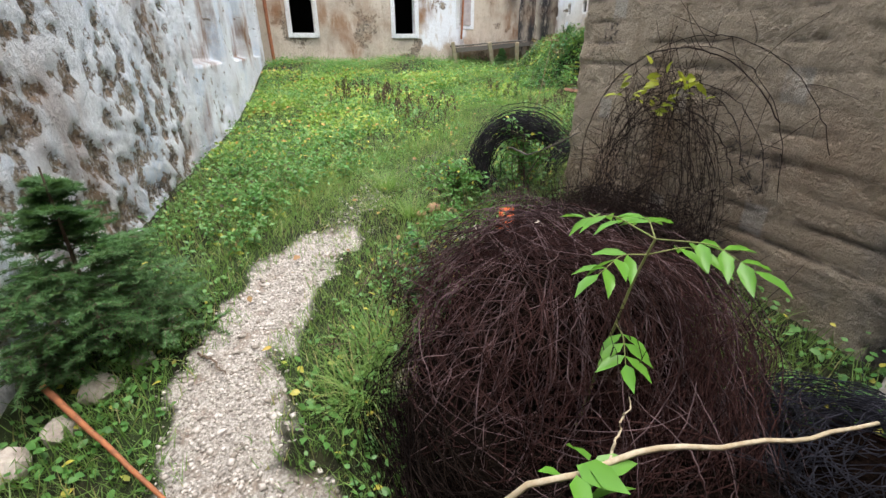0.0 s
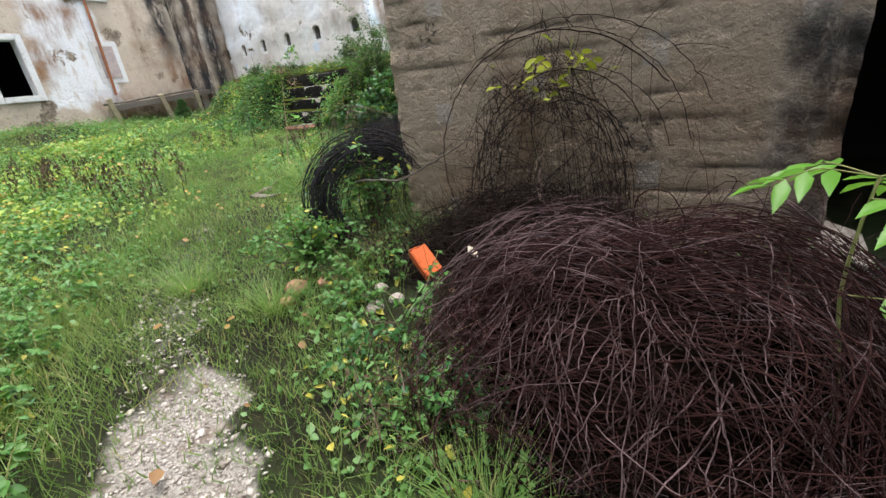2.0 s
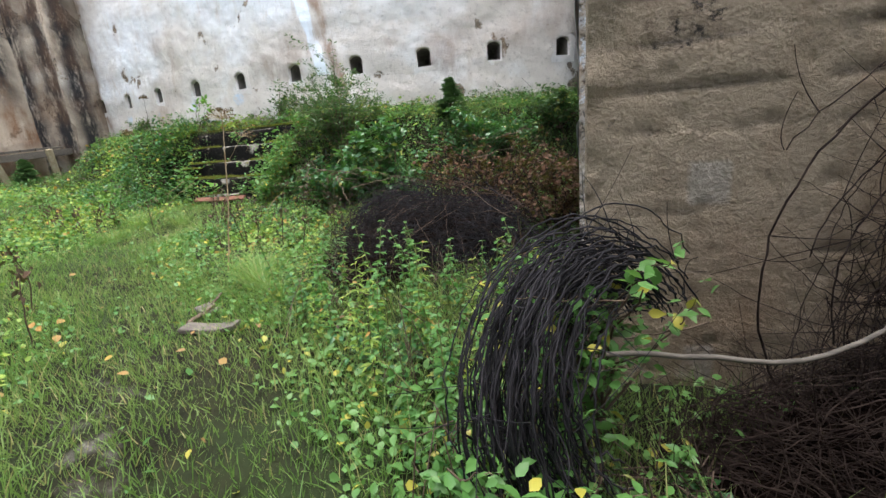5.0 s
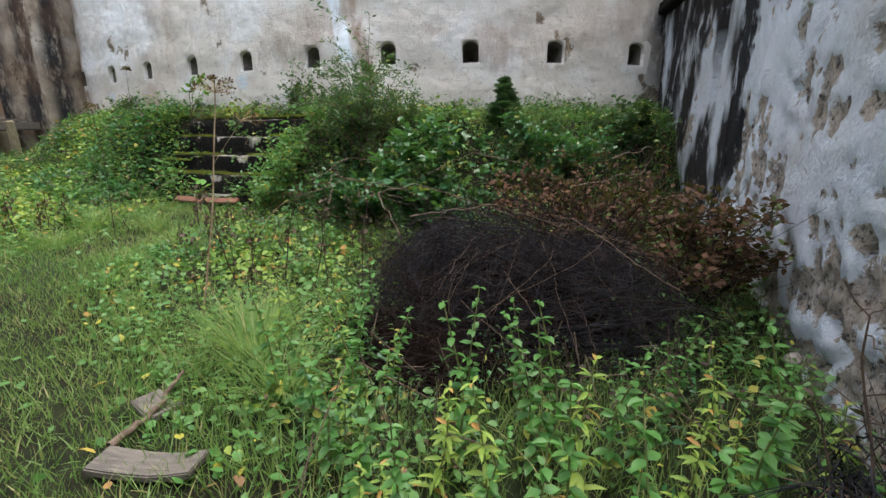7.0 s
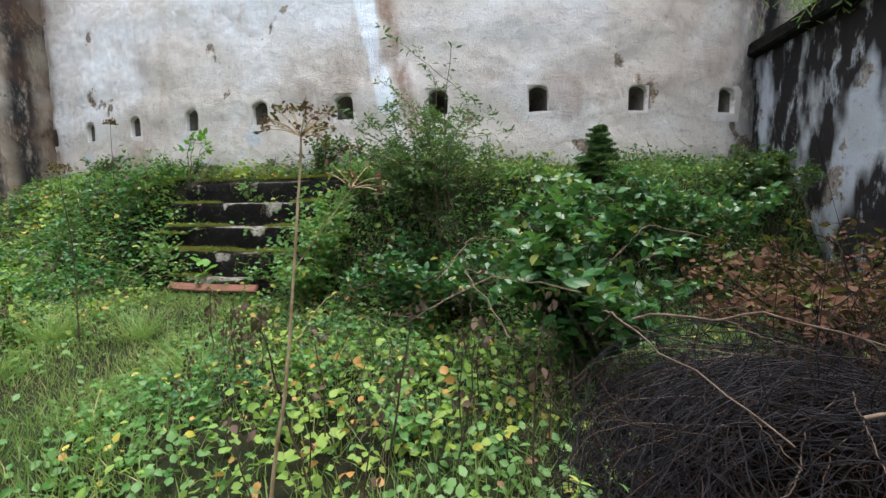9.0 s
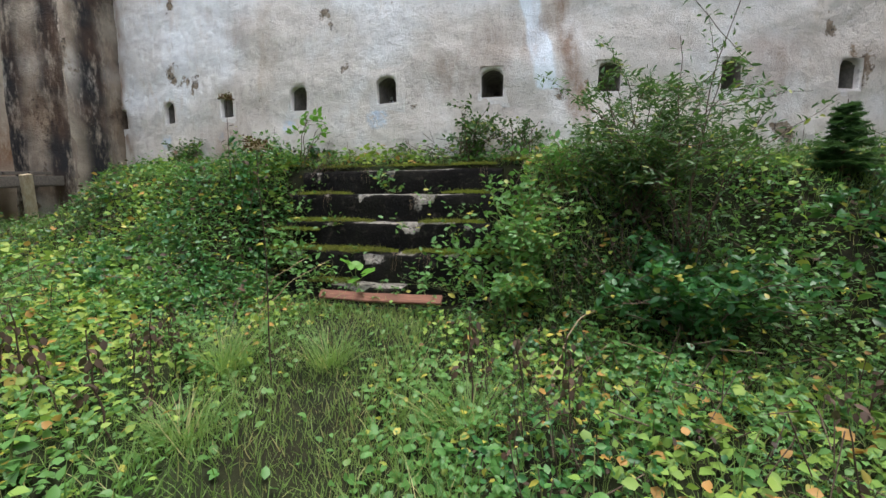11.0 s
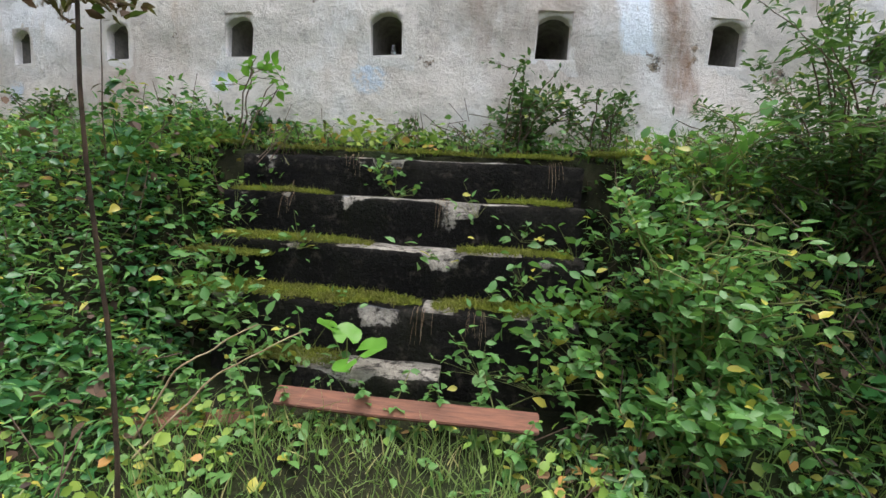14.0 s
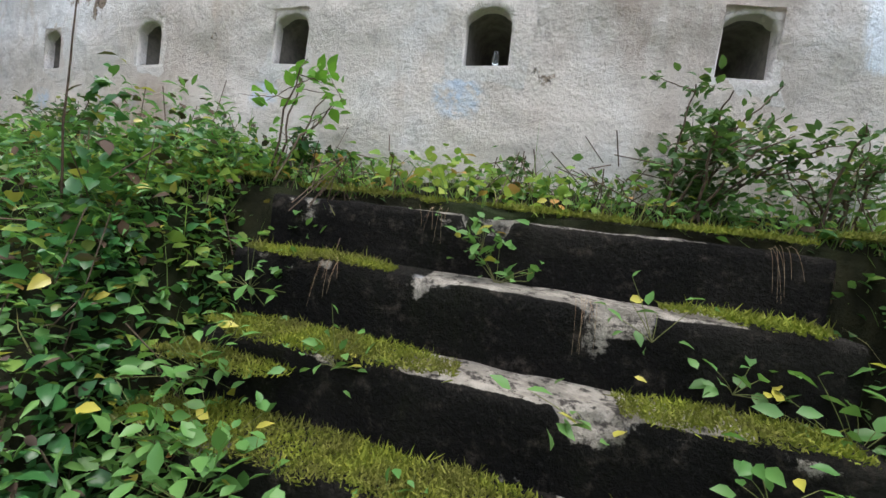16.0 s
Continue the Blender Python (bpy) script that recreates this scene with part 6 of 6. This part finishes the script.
for x, y, z, n, s in ((-9.12, 7.2, 1.82, 26, 0.07), (-8.3, 7.0, 1.5, 18, 0.06), (-8.55, 6.98, 1.62, 14, 0.05), (-8.75, 6.78, 1.4, 12, 0.06), (-8.3, 6.75, 1.3, 22, 0.06), (-9.5, 6.8, 1.4, 26, 0.05), (-8.2, 6.5, 1.1, 30, 0.07), (-9.9, 7.3, 1.75, 26, 0.07), (-8.05, 7.1, 1.5, 24, 0.07), (-8.0, 6.8, 1.2, 30, 0.08), (-9.75, 6.5, 1.05, 70, 0.07), (-9.55, 6.42, 0.95, 60, 0.06), (-9.95, 6.55, 1.15, 60, 0.07), (-8.05, 6.45, 1.0, 70, 0.07), (-8.25, 6.4, 0.9, 60, 0.06), (-8.5, 6.42, 0.95, 50, 0.055), (-9.3, 6.4, 0.95, 40, 0.05), (-7.95, 6.6, 1.2, 60, 0.07), (-9.95, 6.72, 1.3, 60, 0.06), (-10.0, 7.0, 1.55, 50, 0.06), (-9.8, 6.6, 1.12, 60, 0.055), (-8.1, 6.62, 1.12, 60, 0.075), (-8.0, 6.95, 1.4, 40, 0.07), (-8.35, 6.62, 1.14, 40, 0.06), (-9.2, 6.62, 1.1, 30, 0.045), (-9.05, 7.18, 1.7, 30, 0.06)):
    P = RNG.normal(0, 0.05 if n < 40 else 0.085, (n, 3)) * (1.4, 0.5, 1)
    V, F = leaf_mass(P, s, 0.5)
    weed = thing("step_weed", "small green weed rooted in the steps", "weed", (x, y + float(bow(x)), z), "weeds on the steps")
    tagged(part("foliage", np_mesh("foliage", V, F, M_HERB), weed), kind="stuff")
    roots = np.stack([bend([(0, 0.02, -0.06), P[q] * 0.5 + (0, 0, -0.02), P[q]], 6) for q in range(0, n, 3)])
    V, F = tubes(roots, 0.0016, 4, 0.5)
    tagged(part("stem", np_mesh("stem", V, F, M_GREENSTEM, True), weed), kind="stuff")
burdock = thing("burdock", "broad round bright green leaves at the lowest step", "weed", (-9.1, 6.42 + float(bow(-9.1)), 1.02))
ROUND_A = np.linspace(0.35, 2 * math.pi - 0.35, 15) - math.pi / 2
ROUND_V = np.concatenate([[(0, 0, 0)], np.stack([0.55 * np.cos(ROUND_A), 0.1 + 0.55 * np.sin(ROUND_A), 0.1 * np.abs(np.cos(ROUND_A * 2.0))], 1)])
ROUND_F = np.array([(0, q, q + 1) for q in range(1, 15)])
for at, yaw, pitch, size in (((0, 0, 0), 0.4, 0.5, 0.12), ((0.11, -0.03, -0.04), -1.0, 0.4, 0.13), ((0.02, -0.07, -0.1), 2.6, -0.3, 0.1), ((-0.08, 0.0, 0.04), 1.5, 0.4, 0.1)):
    V, F = scatter(ROUND_V, ROUND_F, np.array([at]), np.array([yaw]), np.array([pitch]), np.array([0.1]), np.array([size]))
    part("leaf", np_mesh("leaf", V, F, M_BRIGHT, True), burdock)
    V, F = tubes([bend([(0, 0.02, -0.2), np.array(at) * 0.4 + (0, 0, -0.08), at], 8)], 0.003, 5)
    part("leaf_stalk", np_mesh("leaf_stalk", V, F, M_GREENSTEM, True), burdock)

# hanging dry roots over the step edges
for k in range(6):
    n = RNG.integers(0, 4)
    ey, ez, c0, c1 = EDGES[n]
    x = RNG.uniform(STEP_X[0] + 0.1 + c0, STEP_X[1] - 0.1 - c1)
    m = 7
    u = np.linspace(0, 1, 7)[None, :, None]
    s0 = np.array((0, 0.02, 0.015)) + RNG.normal(0, 0.02, (m, 3)) * (1.5, 0.3, 0.2)
    C = s0[:, None] + u * (np.array((0, -0.07, 0.0)) + RNG.normal(0, 0.015, (m, 1, 3))) + u ** 2 * np.array((0, 0.01, -1.0)) * RNG.uniform(0.05, 0.2, (m, 1, 1))
    V, F = tubes(C, 0.0007, 4, 0.5)
    single("hanging_root", np_mesh("hanging_root", V, F, M_PALESTEM, True), "dry grass roots hanging over a step edge", "roots", (x, ey + float(bow(x)), ez), "roots on the steps")

# fallen leaves
g, P = cover(2600, lambda x, y: np.clip(0.3 + 0.3 * patch(x, y, 0.9, 3), 0.05, 1), 105, 2.0)
n = len(P)
V, F = leaf_mass(P + (0, 0, 0.06), 0.055, 0.35, LEAF_V * (1.3, 1, 1), g, 0.0)
tagged(new("fallen_leaves", np_mesh("fallen_leaves", V, F, leafy("fallen leaf", ((0.28, 0.14, 0.05), (0.45, 0.36, 0.06), (0.2, 0.11, 0.06)), through=0.2, rough=0.7))), "scattered fallen autumn leaves", "leaves", kind="stuff")

# gravel
g = np.random.default_rng(106)
x, y = g.uniform(-4.5, 0.8, 60000), g.uniform(-1.6, 0.9, 60000)
keep = sample(GG, x, y) > 0.1 + 0.8 * g.random(60000)
x, y = x[keep][:7000], y[keep][:7000]
n = len(x)
PEB_V = np.array([(1, 0, 0), (-1, 0.1, 0), (0, 1, 0.1), (0.1, -1, 0), (0, 0, 0.8), (0, 0, -0.6)], float)
PEB_F = np.array([(0, 2, 4), (2, 1, 4), (1, 3, 4), (3, 0, 4), (2, 0, 5), (1, 2, 5), (3, 1, 5), (0, 3, 5)])
sz = np.exp(g.normal(math.log(0.009), 0.45, n))
V, F = scatter(PEB_V, PEB_F, np.stack([x, y, sample(GZ, x, y) + 0.002], 1), g.uniform(0, 6.28, n), g.normal(0, 0.3, n), g.normal(0, 0.3, n), np.stack([sz, sz * g.uniform(0.6, 1, n), sz * 0.6], 1))
kp = Nodes("gravel stones", 0.9, 0.2)
kp.colour(kp.mix(kp.island(), (0.19, 0.165, 0.14), (0.52, 0.48, 0.44)))
tagged(new("gravel", np_mesh("gravel", V, F, kp.m)), "pale grey gravel stones on the path", "gravel", kind="stuff")
